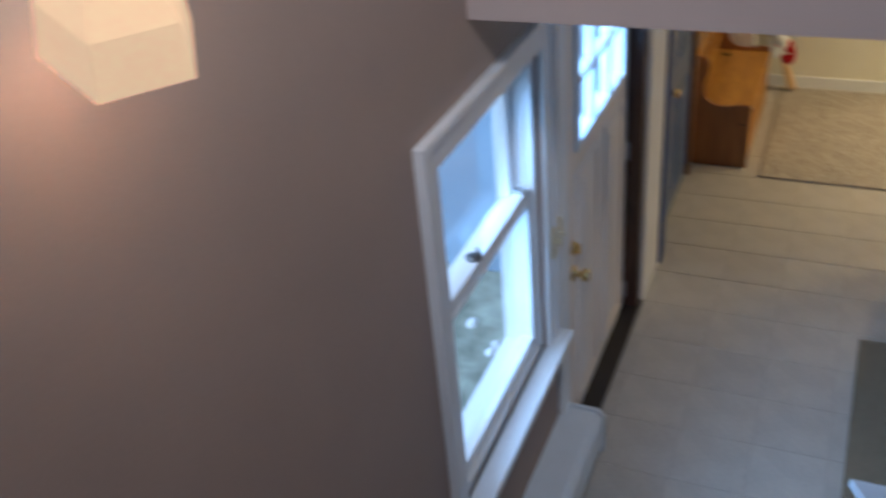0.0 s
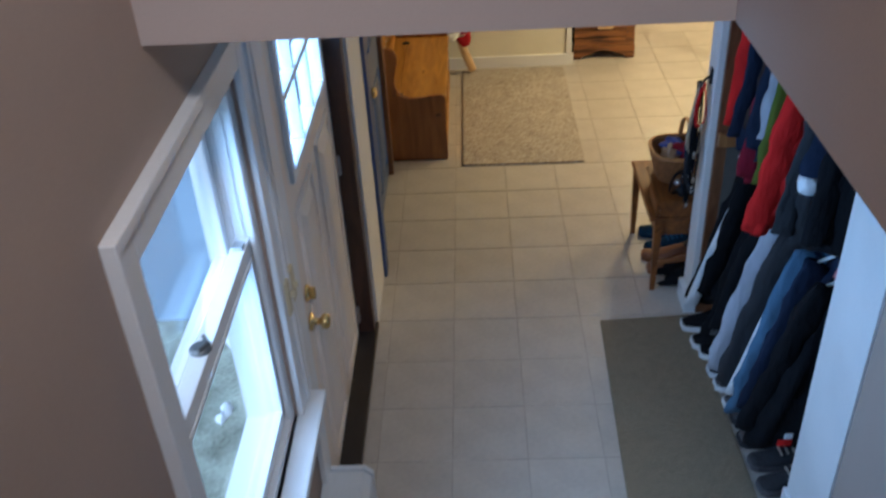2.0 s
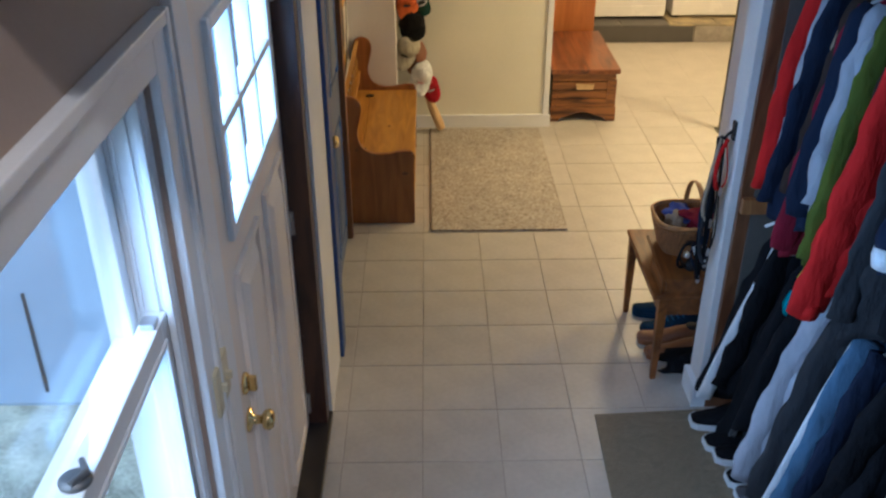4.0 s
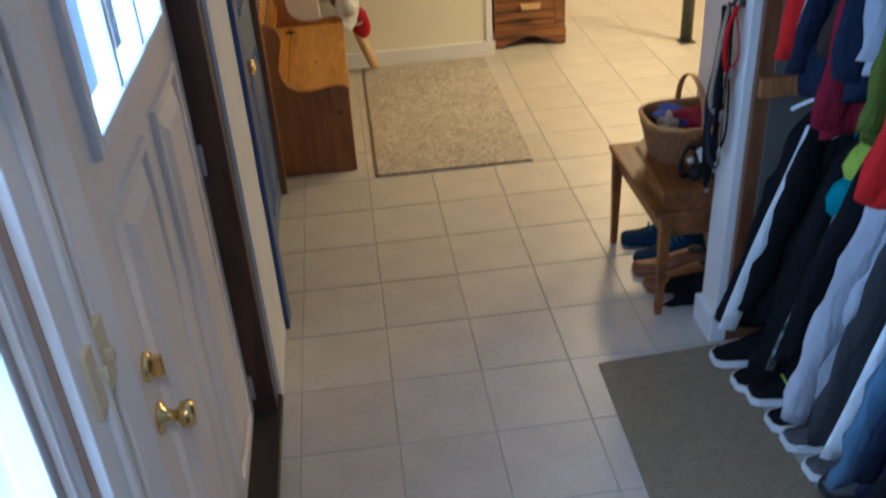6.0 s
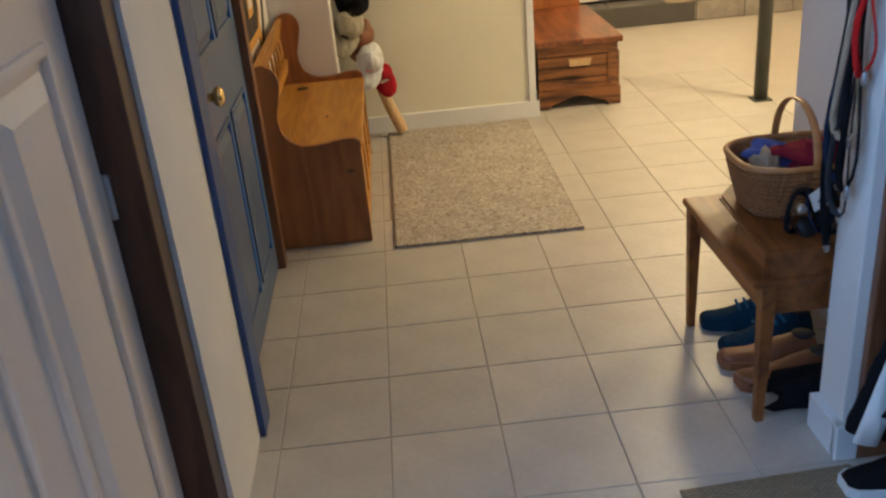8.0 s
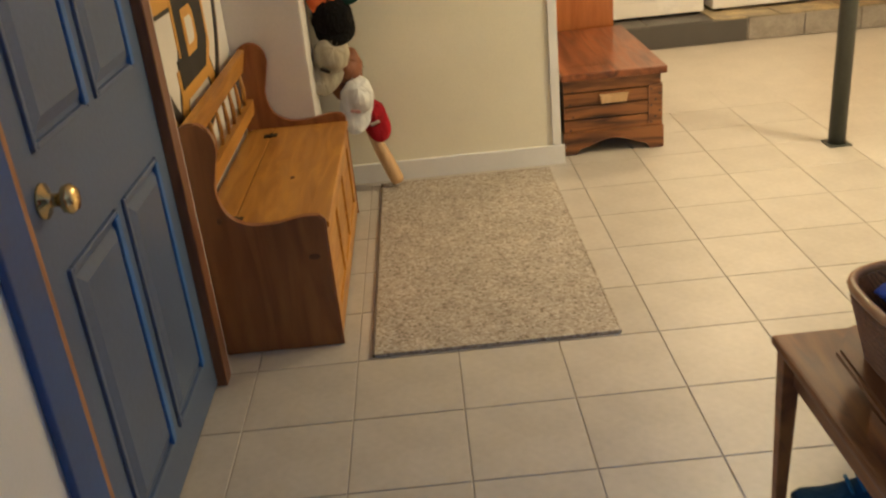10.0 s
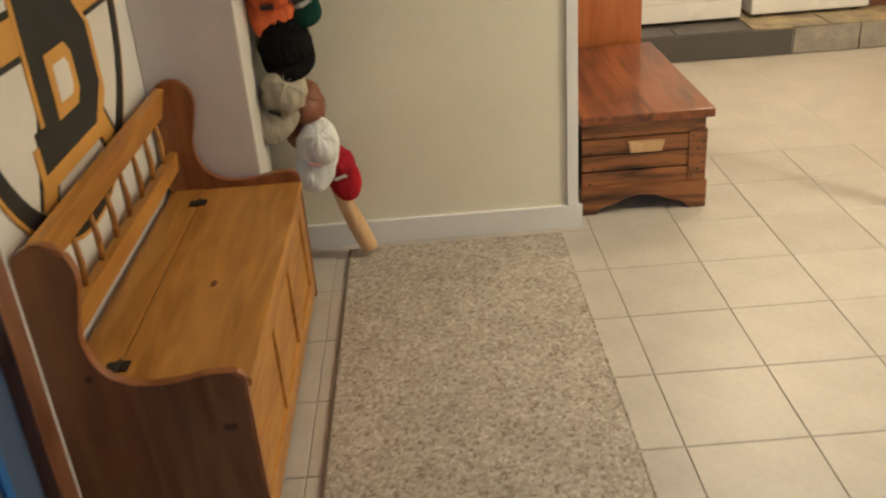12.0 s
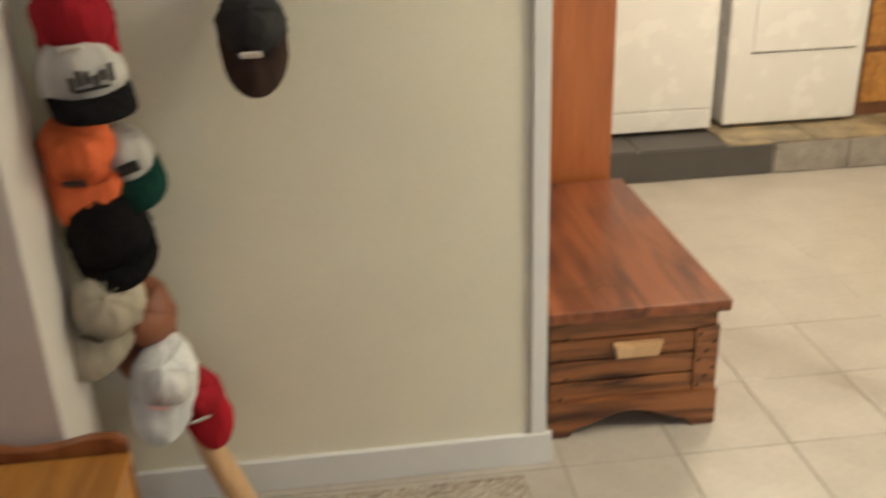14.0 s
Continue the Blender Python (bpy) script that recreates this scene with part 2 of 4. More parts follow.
C_TEAL = cloth("teal_cloth", (0.012, 0.16, 0.19))
C_TEALBRIGHT = cloth("bright_teal_cloth", (0.015, 0.22, 0.27))
C_LIME = cloth("lime_cloth", (0.38, 0.50, 0.06))
C_ROYAL = cloth("blue_purple_cloth", (0.10, 0.12, 0.33))
C_ORANGE = cloth("orange_cap_cloth", (0.66, 0.15, 0.028))
C_KHAKI = cloth("khaki_cap_cloth", (0.42, 0.385, 0.29))
C_CAPRED = cloth("red_cap_cloth", (0.29, 0.011, 0.016))
C_CAPGREY = cloth("grey_cap_cloth", (0.52, 0.51, 0.49))
PINKPRINT = material("pink_print", (0.62, 0.36, 0.36), 0.9)
REDBILL = cloth("red_bill_cloth", (0.36, 0.012, 0.017))
C_DKGREEN = cloth("dark_green_cap_cloth", (0.012, 0.045, 0.035))
C_FUR = cloth("shaggy_black", (0.006, 0.006, 0.007), 0.8, 120, 1.0)
C_TAN = material("tan_leather", (0.22, 0.085, 0.035), 0.5, var=0.2)
C_SOLE = material("white_rubber", (0.74, 0.76, 0.78), 0.5, var=0.05)
C_GREYSHOE = cloth("grey_shoe_mesh", (0.10, 0.095, 0.10))
C_SHOEBLUE = cloth("blue_shoe_mesh", (0.012, 0.038, 0.075))
C_SHOETRIM = cloth("blue_shoe_trim", (0.03, 0.11, 0.21))
C_LACE = cloth("beige_lace", (0.48, 0.40, 0.33))

# ---- mesh helpers ----
ORIGIN = {}


def thing(name, label, category, at, group="", kind=""):
    e = new(name)
    e.empty_display_size = 0.05
    e.location = at
    ORIGIN[e] = Vector(at)
    return tagged(e, label, category, group, kind)


def mesh_of(bm, name, mat, smooth=False):
    bmesh.ops.recalc_face_normals(bm, faces=bm.faces)
    me = bpy.data.meshes.new(name)
    for f in bm.faces:
        f.smooth = smooth
    bm.to_mesh(me)
    bm.free()
    me.materials.append(mat)
    return me


def part(name, bm, mat, parent, label="", smooth=False):
    o = ORIGIN[parent]
    bmesh.ops.translate(bm, verts=bm.verts, vec=-o)
    ob = new(name, mesh_of(bm, name, mat, smooth))
    ob.parent = parent
    ORIGIN[ob] = o
    return tagged(ob, label)


def solo(name, bm, mat, label, category, group="", kind="", smooth=False):
    ob = new(name, mesh_of(bm, name, mat, smooth))
    ORIGIN[ob] = Vector((0, 0, 0))
    return tagged(ob, label, category, group, kind)


def box(x0, x1, y0, y1, z0, z1, bevel=0.0, bm=None, seg=2):
    bm = bm or bmesh.new()
    r = bmesh.ops.create_cube(bm, size=1.0)
    for v in r["verts"]:
        v.co = Vector((x0 + (v.co.x + 0.5) * (x1 - x0), y0 + (v.co.y + 0.5) * (y1 - y0), z0 + (v.co.z + 0.5) * (z1 - z0)))
    if bevel:
        es = list({e for v in r["verts"] for e in v.link_edges})
        bmesh.ops.bevel(bm, geom=es, offset=bevel, segments=seg, affect="EDGES", profile=0.6)
    return bm


def boxes(*rows, bevel=0.0):
    bm = bmesh.new()
    for r in rows:
        box(*r, bevel=bevel, bm=bm)
    return bm


def prism(pts, axis, a, b, bm=None, bevel=0.0):
    """A polygon in the two other axes, drawn out along axis from a to b."""
    bm = bm or bmesh.new()

    def at(p, d):
        return {"x": (d, p[0], p[1]), "y": (p[0], d, p[1]), "z": (p[0], p[1], d)}[axis]
    lo, hi = [bm.verts.new(at(p, a)) for p in pts], [bm.verts.new(at(p, b)) for p in pts]
    fs = [bm.faces.new(lo), bm.faces.new(hi)]
    for i in range(len(pts)):
        j = (i + 1) % len(pts)
        bm.faces.new((lo[i], lo[j], hi[j], hi[i]))
    if bevel:
        bmesh.ops.bevel(bm, geom=list({e for f in fs for e in f.edges}), offset=bevel, segments=2, affect="EDGES")
    return bm


def tube(pts, radii, n=10, bm=None, flat=1.0):
    """A round bar through points; radii is one number or one for each point."""
    bm = bm or bmesh.new()
    pts = [Vector(p) for p in pts]
    radii = radii if isinstance(radii, (list, tuple)) else [radii] * len(pts)
    rings, side = [], None
    for i, p in enumerate(pts):
        d = (pts[min(i + 1, len(pts) - 1)] - pts[max(i - 1, 0)]).normalized()
        side = side if side is not None else (Vector((0, 0, 1)) if abs(d.z) < 0.9 else Vector((1, 0, 0)))
        u = (side - d * side.dot(d)).normalized()
        side = u
        w = d.cross(u)
        rings.append([bm.verts.new(p + radii[i] * (math.cos(2 * math.pi * k / n) * u + flat * math.sin(2 * math.pi * k / n) * w)) for k in range(n)])
    for a, b in zip(rings, rings[1:]):
        for k in range(n):
            bm.faces.new((a[k], a[(k + 1) % n], b[(k + 1) % n], b[k]))
    bm.faces.new(rings[0])
    bm.faces.new(rings[-1])
    return bm


def lathe(profile, at, n=24, axis=(0, 0, 1), bm=None, caps=True):
    """Rings of (radius, height) about an axis through at."""
    bm = bm or bmesh.new()
    q = Vector((0, 0, 1)).rotation_difference(Vector(axis))
    rings = []
    for r, h in profile:
        rings.append([bm.verts.new(Vector(at) + q @ Vector((r * math.cos(2 * math.pi * k / n), r * math.sin(2 * math.pi * k / n), h))) for k in range(n)])
    for a, b in zip(rings, rings[1:]):
        for k in range(n):
            bm.faces.new((a[k], a[(k + 1) % n], b[(k + 1) % n], b[k]))
    if caps:
        bm.faces.new(rings[0])
        bm.faces.new(rings[-1])
    return bm


def loft(rings, bm=None, caps=True):
    bm = bm or bmesh.new()
    vs = [[bm.verts.new(p) for p in r] for r in rings]
    for a, b in zip(vs, vs[1:]):
        for k in range(len(a)):
            bm.faces.new((a[k], a[(k + 1) % len(a)], b[(k + 1) % len(a)], b[k]))
    if caps:
        bm.faces.new(vs[0])
        bm.faces.new(vs[-1])
    return bm


def structure(name, bm, mat, label, category="wall", smooth=False):
    return solo(name, bm, mat, label, category, kind="structure", smooth=smooth)


# ---- structure ----
TOP, UP = 2.175, 3.9
# ground outside, one sheet to the horizon with a pale drive and thin snow
structure("ground", box(-400, -0.925, -400, 400, -0.40, -0.12), SNOWGRASS, "thin winter grass outside the house", "ground")
structure("drive", box(-9, -0.93, 4.18, 40, -0.119, -0.105), DRIVE, "pale grey concrete drive beside the house", "drive")
# floor with laid tiles
floor = structure("floor", box(-0.95, 3.7, 1.9, 10.6, -0.12, -0.003), GROUT, "cream ceramic tile floor with dark grey grout", "floor")
# west wall: window part, door part, then the inner walls
WX = -0.765
structure("wall_west", boxes((-0.92, WX, -1.6, 1.755, 0, UP), (-0.92, WX, 2.595, 2.845, 0, UP), (-0.92, WX, 1.755, 2.595, 0, 0.718),
                             (-0.92, WX, 1.755, 2.595, 1.903, UP), (-0.92, WX, 2.845, 3.87, 2.03, TOP + 0.25)), TAUPE, "taupe painted stairwell wall with a window opening")
structure("wall_west_2", boxes((-0.92, -0.672, 3.945, 4.455, 0, TOP), (-0.92, -0.672, 4.455, 5.43, 2.10, TOP), (-0.92, -0.80, 4.455, 5.43, 0, 2.10)), WALLWHITE,
          "white painted wall between the two doors")
structure("wall_west_3", boxes((-0.92, -0.80, 5.43, 5.507, 0, TOP), (-0.92, -0.77, 5.507, 7.061, 0, TOP)), WALLWHITE, "white painted wall behind the bench")
structure("wall_corner_column", boxes((-0.77, -0.472, 6.722, 6.937, 0, TOP), bevel=0.006), COLUMN, "grey-white painted boxed-in corner column")
structure("wall_north", boxes((-0.92, 0.560, 7.061, 10.6, 0, TOP)), CREAM, "cream painted end wall of the hallway")
structure("wall_laundry", box(0.572, 3.7, 10.4, 10.6, 0, TOP), CREAM, "cream painted wall behind the laundry machines")
structure("wall_east", box(3.6, 3.75, 4.97, 10.4, 0, TOP), CREAM, "cream painted far wall of the basement room")
structure("wall_nook", boxes((1.08, 3.6, 4.87, 4.97, 0, TOP), (1.08, 1.22, 4.13, 4.87, 0, TOP)), WALLWHITE, "white painted wall behind the small table")
structure("wall_stub", boxes((0.825, 1.22, 4.0, 4.13, 0, TOP), bevel=0.004), WALLWHITE, "white painted stub wall beside the closet")
structure("closet_back", boxes((1.50, 1.60, 2.46, 4.0, 0, TOP)), COLUMN, "grey back wall of the open closet")
structure("closet_near_wall", boxes((0.935, 1.50, 2.50, 2.80, 0, TOP), bevel=0.004), WALLWHITE, "white painted end wall of the closet")
structure("wall_lower_east", boxes((0.945, 1.5, -1.6, 2.50, 0, TOP)), TAUPE, "wall beyond the stairs, taupe standing in for shade")
structure("wall_stair_east", boxes((0.30, 0.46, -1.6, 1.195, 0, UP), (0.30, 0.46, 1.195, 2.05, TOP, UP)), TAUPE, "taupe stairwell wall over the stairs")
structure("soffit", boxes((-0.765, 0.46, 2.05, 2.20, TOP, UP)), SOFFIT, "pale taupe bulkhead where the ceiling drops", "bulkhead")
structure("wall_south", boxes((-0.92, 1.5, -1.75, -1.6, 0, UP)), TAUPE, "unseen taupe wall added to close the stairwell")
structure("ceiling", boxes((-0.92, 3.75, 2.20, 10.6, TOP, TOP + 0.12), (0.46, 1.6, -1.6, 2.20, TOP, TOP + 0.12)), CEIL, "white ceiling of the lower hall", "ceiling")
structure("ceiling_upper", boxes((-0.92, 0.46, -1.75, 2.20, UP, UP + 0.1)), CEIL, "unseen white ceiling added to close the stairwell", "ceiling")

# stairs down from the landing
RISER, GOING, FOOT = 0.18, 0.235, 2.08
stairs = thing("stairs", "carpeted straight stairs down to the hall", "stairs", (-0.23, FOOT, 0), kind="structure")
for i in range(8):
    y1 = FOOT - GOING * i
    y0 = y1 - GOING if i < 7 else -1.6
    part("step", box(-0.765, 0.30, y0, y1, 0, RISER * (i + 1), 0.012), CARPET, stairs)

# sloped knee wall beside the stairs with its cap
knee = thing("knee_wall", "taupe sloped half wall with a white cap", "half wall", (0.39, 1.7, 0), kind="structure")


def slope_z(y):
    return 0.818 + (2.095 - y) * 0.835


part("wall", prism([(2.08, 0), (2.08, slope_z(2.08)), (1.195, slope_z(1.195)), (1.195, 0)], "x", 0.331, 0.491), TAUPE, knee)
part("cap", prism([(2.103, slope_z(2.103)), (2.103, slope_z(2.103) + 0.033), (1.215, slope_z(1.215) + 0.033), (1.215, slope_z(1.215))], "x", 0.310, 0.510, bevel=0.004),
     WHITE, knee, "white painted cap board")

# baseboards
structure("baseboard_end", boxes((-0.77, 0.583, 7.046, 7.061, 0, 0.090), (0.560, 0.575, 7.061, 7.10, 0, 0.090), bevel=0.003), WHITE, "white baseboard along the end wall", "baseboard")
structure("trim_end", boxes((0.529, 0.568, 7.049, 7.061, 0.090, TOP), (0.560, 0.568, 7.061, 7.12, 0.090, TOP), bevel=0.003), WHITE, "white corner trim of the end wall", "trim")
structure("baseboard_stub", boxes((0.800, 0.825, 3.985, 4.13, 0, 0.10), (0.800, 0.86, 3.972, 3.998, 0, 0.10), bevel=0.003), WHITE, "white baseboard block of the stub wall", "baseboard")
structure("baseboard_closet", boxes((0.920, 0.935, 2.50, 2.80, 0, 0.10), bevel=0.003), WHITE, "white baseboard of the closet end wall", "baseboard")

# raised laundry slab
slab = thing("laundry_platform", "raised concrete laundry platform with slate top", "platform", (2.0, 9.7, 0), kind="structure")
part("base", box(0.560, 3.6, 9.032, 10.4, 0, 0.145), CONCRETE, slab)
part("vinyl_base", box(0.58, 2.098, 9.020, 9.032, 0.003, 0.145, 0.003), VINYL, slab, "dark grey vinyl facing")
for i in range(7):
    x = 0.60 + i * 0.43
    part("slate", box(x, x + 0.42, 9.027, 9.56, 0.145, 0.153, 0.002), VINYL if x < 1.6 else SLATE, slab)
for i in range(4):
    x = 2.108 + i * 0.37
    part("facing_stone", box(x, x + 0.362, 9.016, 9.032, 0.004, 0.143, 0.004), CONCRETE, slab)


# ---- window ----
window = thing("window_1", "white double-hung window with deep casing and sill", "window", (WX, 2.15, 0.7), kind="structure")


def ring(x0, x1, y0, y1, z0, z1, w, bevel=0.004, wb=None, wt=None):
    return boxes((x0, x1, y0, y0 + w, z0, z1), (x0, x1, y1 - w, y1, z0, z1), (x0, x1, y0 + w, y1 - w, z0, z0 + (wb or w)), (x0, x1, y0 + w, y1 - w, z1 - (wt or w), z1), bevel=bevel)


part("casing", boxes((WX, -0.745, 1.645, 1.735, 0.70, 1.975), (WX, -0.745, 2.575, 2.665, 0.70, 1.975), (WX, -0.745, 1.735, 2.575, 1.885, 1.975), bevel=0.005), WHITE, window)
part("casing_band", boxes((WX, -0.735, 1.641, 1.665, 0.702, 1.979), (WX, -0.735, 2.645, 2.669, 0.702, 1.979), (WX, -0.735, 1.665, 2.645, 1.953, 1.979), bevel=0.004), WHITE, window)
part("window_sill", box(-0.92, -0.690, 1.62, 2.70, 0.665, 0.70, 0.008), WHITE, window)
part("apron", box(WX, -0.748, 1.66, 2.66, 0.60, 0.665, 0.004), WHITE, window)
part("window_frame", ring(-0.92, -0.775, 1.735, 2.575, 0.70, 1.885, 0.028), WHITE, window)
upper = part("upper_sash", ring(-0.892, -0.855, 1.763, 2.547, 1.33, 1.857, 0.042), WHITE, window)
lower = part("lower_sash", ring(-0.838, -0.795, 1.763, 2.547, 0.728, 1.405, 0.045, wt=0.05, wb=0.06), WHITE, window)
part("sash_bead", ring(-0.795, -0.789, 1.798, 2.512, 0.78, 1.362, 0.012, 0.003), WHITE, lower)
for y in (1.768, 2.528):
    part("stop", box(-0.79, -0.776, y, y + 0.014, 0.73, 1.857, 0.003), WHITE, window)
for y in (1.763, 2.541):
    for x, z0, z1 in ((-0.852, 0.73, 1.857), (-0.842, 1.405, 1.857), (-0.812, 1.405, 1.857)):
        part("track", box(x, x + 0.005, y, y + 0.006, z0, z1, 0.0015), WHITE, window)
for par, x, z0, z1 in ((upper, -0.874, 1.372, 1.815), (lower, -0.817, 0.788, 1.355)):
    pane = part("pane", box(x, x + 0.004, 1.80, 2.51, z0, z1), CLEAR, par)
    pane.visible_shadow = False
lock = part("sash_lock", lathe([(0.026, 0), (0.026, 0.006), (0.017, 0.012)], (-0.817, 2.07, 1.405), 18), LOCKMETAL, window, "grey metal sash lock", smooth=True)
part("lock_cam", tube([(-0.817, 2.05, 1.418), (-0.80, 2.075, 1.42), (-0.817, 2.105, 1.418)], [0.006, 0.008, 0.005]), LOCKMETAL, lock)
part("tilt_latch", box(-0.83, -0.80, 2.475, 2.51, 1.405, 1.418, 0.003), STEEL, window, "small grey tilt latch")

window.location += Vector((0, 0.020, 0.018))

# snow lying by the window, outside
for i in range(34):
    x, y = random.uniform(-2.3, -1.0), random.uniform(2.3, 4.05)
    r = random.uniform(0.010, 0.065)
    bm = bmesh.new()
    c = [bm.verts.new((x + r * random.uniform(0.5, 1.3) * math.cos(a * math.pi / 7), y + 1.7 * r * random.uniform(0.5, 1.3) * math.sin(a * math.pi / 7), -0.121)) for a in range(14)]
    top = [bm.verts.new((x + (v.co.x - x) * 0.7, y + (v.co.y - y) * 0.7, -0.095)) for v in c]
    for k in range(14):
        bm.faces.new((c[k], c[(k + 1) % 14], top[(k + 1) % 14], top[k]))
    bm.faces.new(top)
    solo("snow_patch", bm, SNOW, "thin patch of old snow on the grass", "snow", "snow patches", smooth=True)

joint = thing("drive_joint", "dark open joint across the concrete drive", "drive joint", (-2.17, 4.66, -0.105), kind="structure")
bm = box(-0.009, 0.009, -0.46, 0.46, -0.002, 0.002)
bmesh.ops.transform(bm, matrix=pose(-2.17, 4.66, -0.104, 0, 0, 27.5), verts=bm.verts)
part("crack", bm, GAP, joint)

# ---- front door ----
DX = -0.757
frame_1 = thing("door_frame", "white door casing with a dark brown hinge jamb", "door frame", (WX, 3.37, 0), kind="structure")
part("casing", boxes((WX, -0.742, 2.735, 2.83, 0, 2.09), (WX, -0.742, 2.83, 3.87, 2.0, 2.09), bevel=0.005), WHITE, frame_1)
part("stop", boxes((WX, -0.748, 2.834, 2.862, 0, 1.995), bevel=0.004), WHITE, frame_1)
part("lock_jamb", box(-0.90, WX - 0.002, 2.845, 2.868, 0, 2.0), WHITE, frame_1)
part("hinge_jamb", box(-0.90, -0.683, 3.868, 3.945, 0, TOP - 0.02, 0.004), DARKWOOD, frame_1, "unpainted dark brown jamb")
part("threshold", box(-0.90, -0.668, 2.80, 3.945, 0.002, 0.028, 0.006), BLACKSILL, frame_1, "black door threshold")

door = thing("front_door", "closed beige panelled front door with six glass lites", "door", (DX, 3.37, 0), kind="structure")
LY, LZ = (3.005, 3.735), (1.368, 1.868)
leaf = part("leaf", boxes((-0.80, DX, 2.872, LY[0], 0.032, 1.995), (-0.80, DX, LY[1], 3.862, 0.032, 1.995), (-0.80, DX, LY[0], LY[1], 0.032, LZ[0]),
                          (-0.80, DX, LY[0], LY[1], LZ[1], 1.995)), DOORPAINT, door)
part("lite_frame", ring(-0.80, -0.742, LY[0] - 0.022, LY[1] + 0.022, LZ[0] - 0.022, LZ[1] + 0.022, 0.034, 0.006), WHITE, leaf)
for k in (1, 2):
    y = LY[0] + (LY[1] - LY[0]) * k / 3
    part("muntin", box(-0.79, -0.748, y - 0.011, y + 0.011, LZ[0] + 0.012, LZ[1] - 0.012, 0.004), WHITE, leaf)
part("muntin", box(-0.79, -0.745, LY[0] + 0.012, LY[1] - 0.012, 1.606, 1.630, 0.004), WHITE, leaf)
pane = part("pane", box(-0.778, -0.774, LY[0], LY[1], LZ[0], LZ[1]), CLEAR, leaf)
pane.visible_shadow = False


def raised_panel(x, y0, y1, z0, z1, mat, parent, out=0.012, w=0.03, rim=None):
    """Moulding ring and a raised field on a door face looking along +x."""
    part("panel_moulding", ring(x - 0.004, x + out * 0.8, y0, y1, z0, z1, w * 0.55, 0.004), rim or mat, parent)
    bm = bmesh.new()
    a = [bm.verts.new((x + 0.001, *p)) for p in ((y0 + w, z0 + w), (y1 - w, z0 + w), (y1 - w, z1 - w), (y0 + w, z1 - w))]
    c = [bm.verts.new((x + out, *p)) for p in ((y0 + 2 * w, z0 + 2 * w), (y1 - 2 * w, z0 + 2 * w), (y1 - 2 * w, z1 - 2 * w), (y0 + 2 * w, z1 - 2 * w))]
    for k in range(4):
        bm.faces.new((a[k], a[(k + 1) % 4], c[(k + 1) % 4], c[k]))
    bm.faces.new(c)
    part("panel", bm, mat, parent)


for y0, y1 in ((2.985, 3.30), (3.425, 3.745)):
    raised_panel(DX, y0, y1, 0.115, 1.255, DOORPAINT, leaf, 0.018, 0.040)
knob = part("door_knob", lathe([(0.033, 0), (0.033, 0.006), (0.014, 0.012), (0.012, 0.034), (0.026, 0.042), (0.029, 0.055), (0.022, 0.066), (0.006, 0.069)], (DX, 2.940, 0.828), 22, (1, 0, 0)), BRASS, leaf, "polished brass knob", smooth=True)
bolt = part("deadbolt", lathe([(0.030, 0), (0.030, 0.008), (0.020, 0.014)], (DX, 2.940, 0.950), 22, (1, 0, 0)), BRASS, leaf, "polished brass deadbolt", smooth=True)
part("thumb_turn", box(DX + 0.012, DX + 0.034, 2.933, 2.947, 0.927, 0.973, 0.004), BRASS, bolt)
part("latch_plate", box(-0.795, -0.760, 2.866, 2.8745, 0.768, 0.828), STEEL, leaf)
for z in (0.13, 0.93, 1.75):
    part("hinge", tube([(DX + 0.006, 3.866, z - 0.045), (DX + 0.006, 3.866, z + 0.045)], 0.008), STEEL, leaf, "steel door hinge")

plate = thing("light_switch", "almond double light switch beside the door", "light switch", (-0.76, 2.70, 1.11))
part("plate", box(WX, -0.736, 2.640, 2.755, 1.045, 1.165, 0.006), ALMOND, plate)
for y in (2.674, 2.722):
    part("toggle", box(-0.737, -0.722, y - 0.005, y + 0.005, 1.098, 1.118, 0.002), ALMOND, plate)

plate.location += Vector((0, -0.010, 0.045))

heater = thing("baseboard_heater", "white metal baseboard heater under the window", "heater", (-0.68, 2.45, 0))
part("cover", prism([(-0.763, 0.02), (-0.763, 0.243), (-0.62, 0.243), (-0.592, 0.215), (-0.592, 0.075), (-0.63, 0.02)], "y", 2.09, 2.795, bevel=0.004), HEATER, heater)
part("end_cap", prism([(-0.764, 0.012), (-0.764, 0.248), (-0.615, 0.248), (-0.586, 0.218), (-0.586, 0.03), (-0.60, 0.012)], "y", 2.795, 2.82, bevel=0.004), HEATER, heater)
part("foot", box(-0.75, -0.61, 2.12, 2.16, 0, 0.022), HEATER, heater)
part("foot", box(-0.75, -0.61, 2.75, 2.79, 0, 0.022), HEATER, heater)

# ---- blue door ----
BX = -0.718
frame_2 = thing("door_frame", "blue painted casing with raw orange wood edge", "door frame", (-0.70, 5.0, 0), kind="structure")
part("casing", boxes((-0.672, -0.655, 4.345, 4.45, 0, 2.10), (-0.672, -0.655, 4.45, 5.43, 2.03, 2.10), bevel=0.004), BLUE, frame_2)
part("jamb", boxes((-0.80, -0.660, 4.452, 4.475, 0, 2.03), bevel=0.002), RAWWOOD, frame_2, "raw orange wood jamb")
part("stop", boxes((-0.80, -0.690, 4.476, 4.500, 0, 2.03), bevel=0.002), DARKWOOD, frame_2)
part("far_casing", boxes((-0.80, -0.69, 5.434, 5.499, 0, 2.10), bevel=0.004), CLOSETWOOD, frame_2, "brown stained wood casing")
part("casing_edge", box(-0.80, -0.692, 5.499, 5.507, 0, 2.10), WHITE, frame_2, "white painted edge strip")
bdoor = thing("interior_door", "closed grey-blue six-panel door with bright blue panel strips", "door", (BX, 4.98, 0), kind="structure")
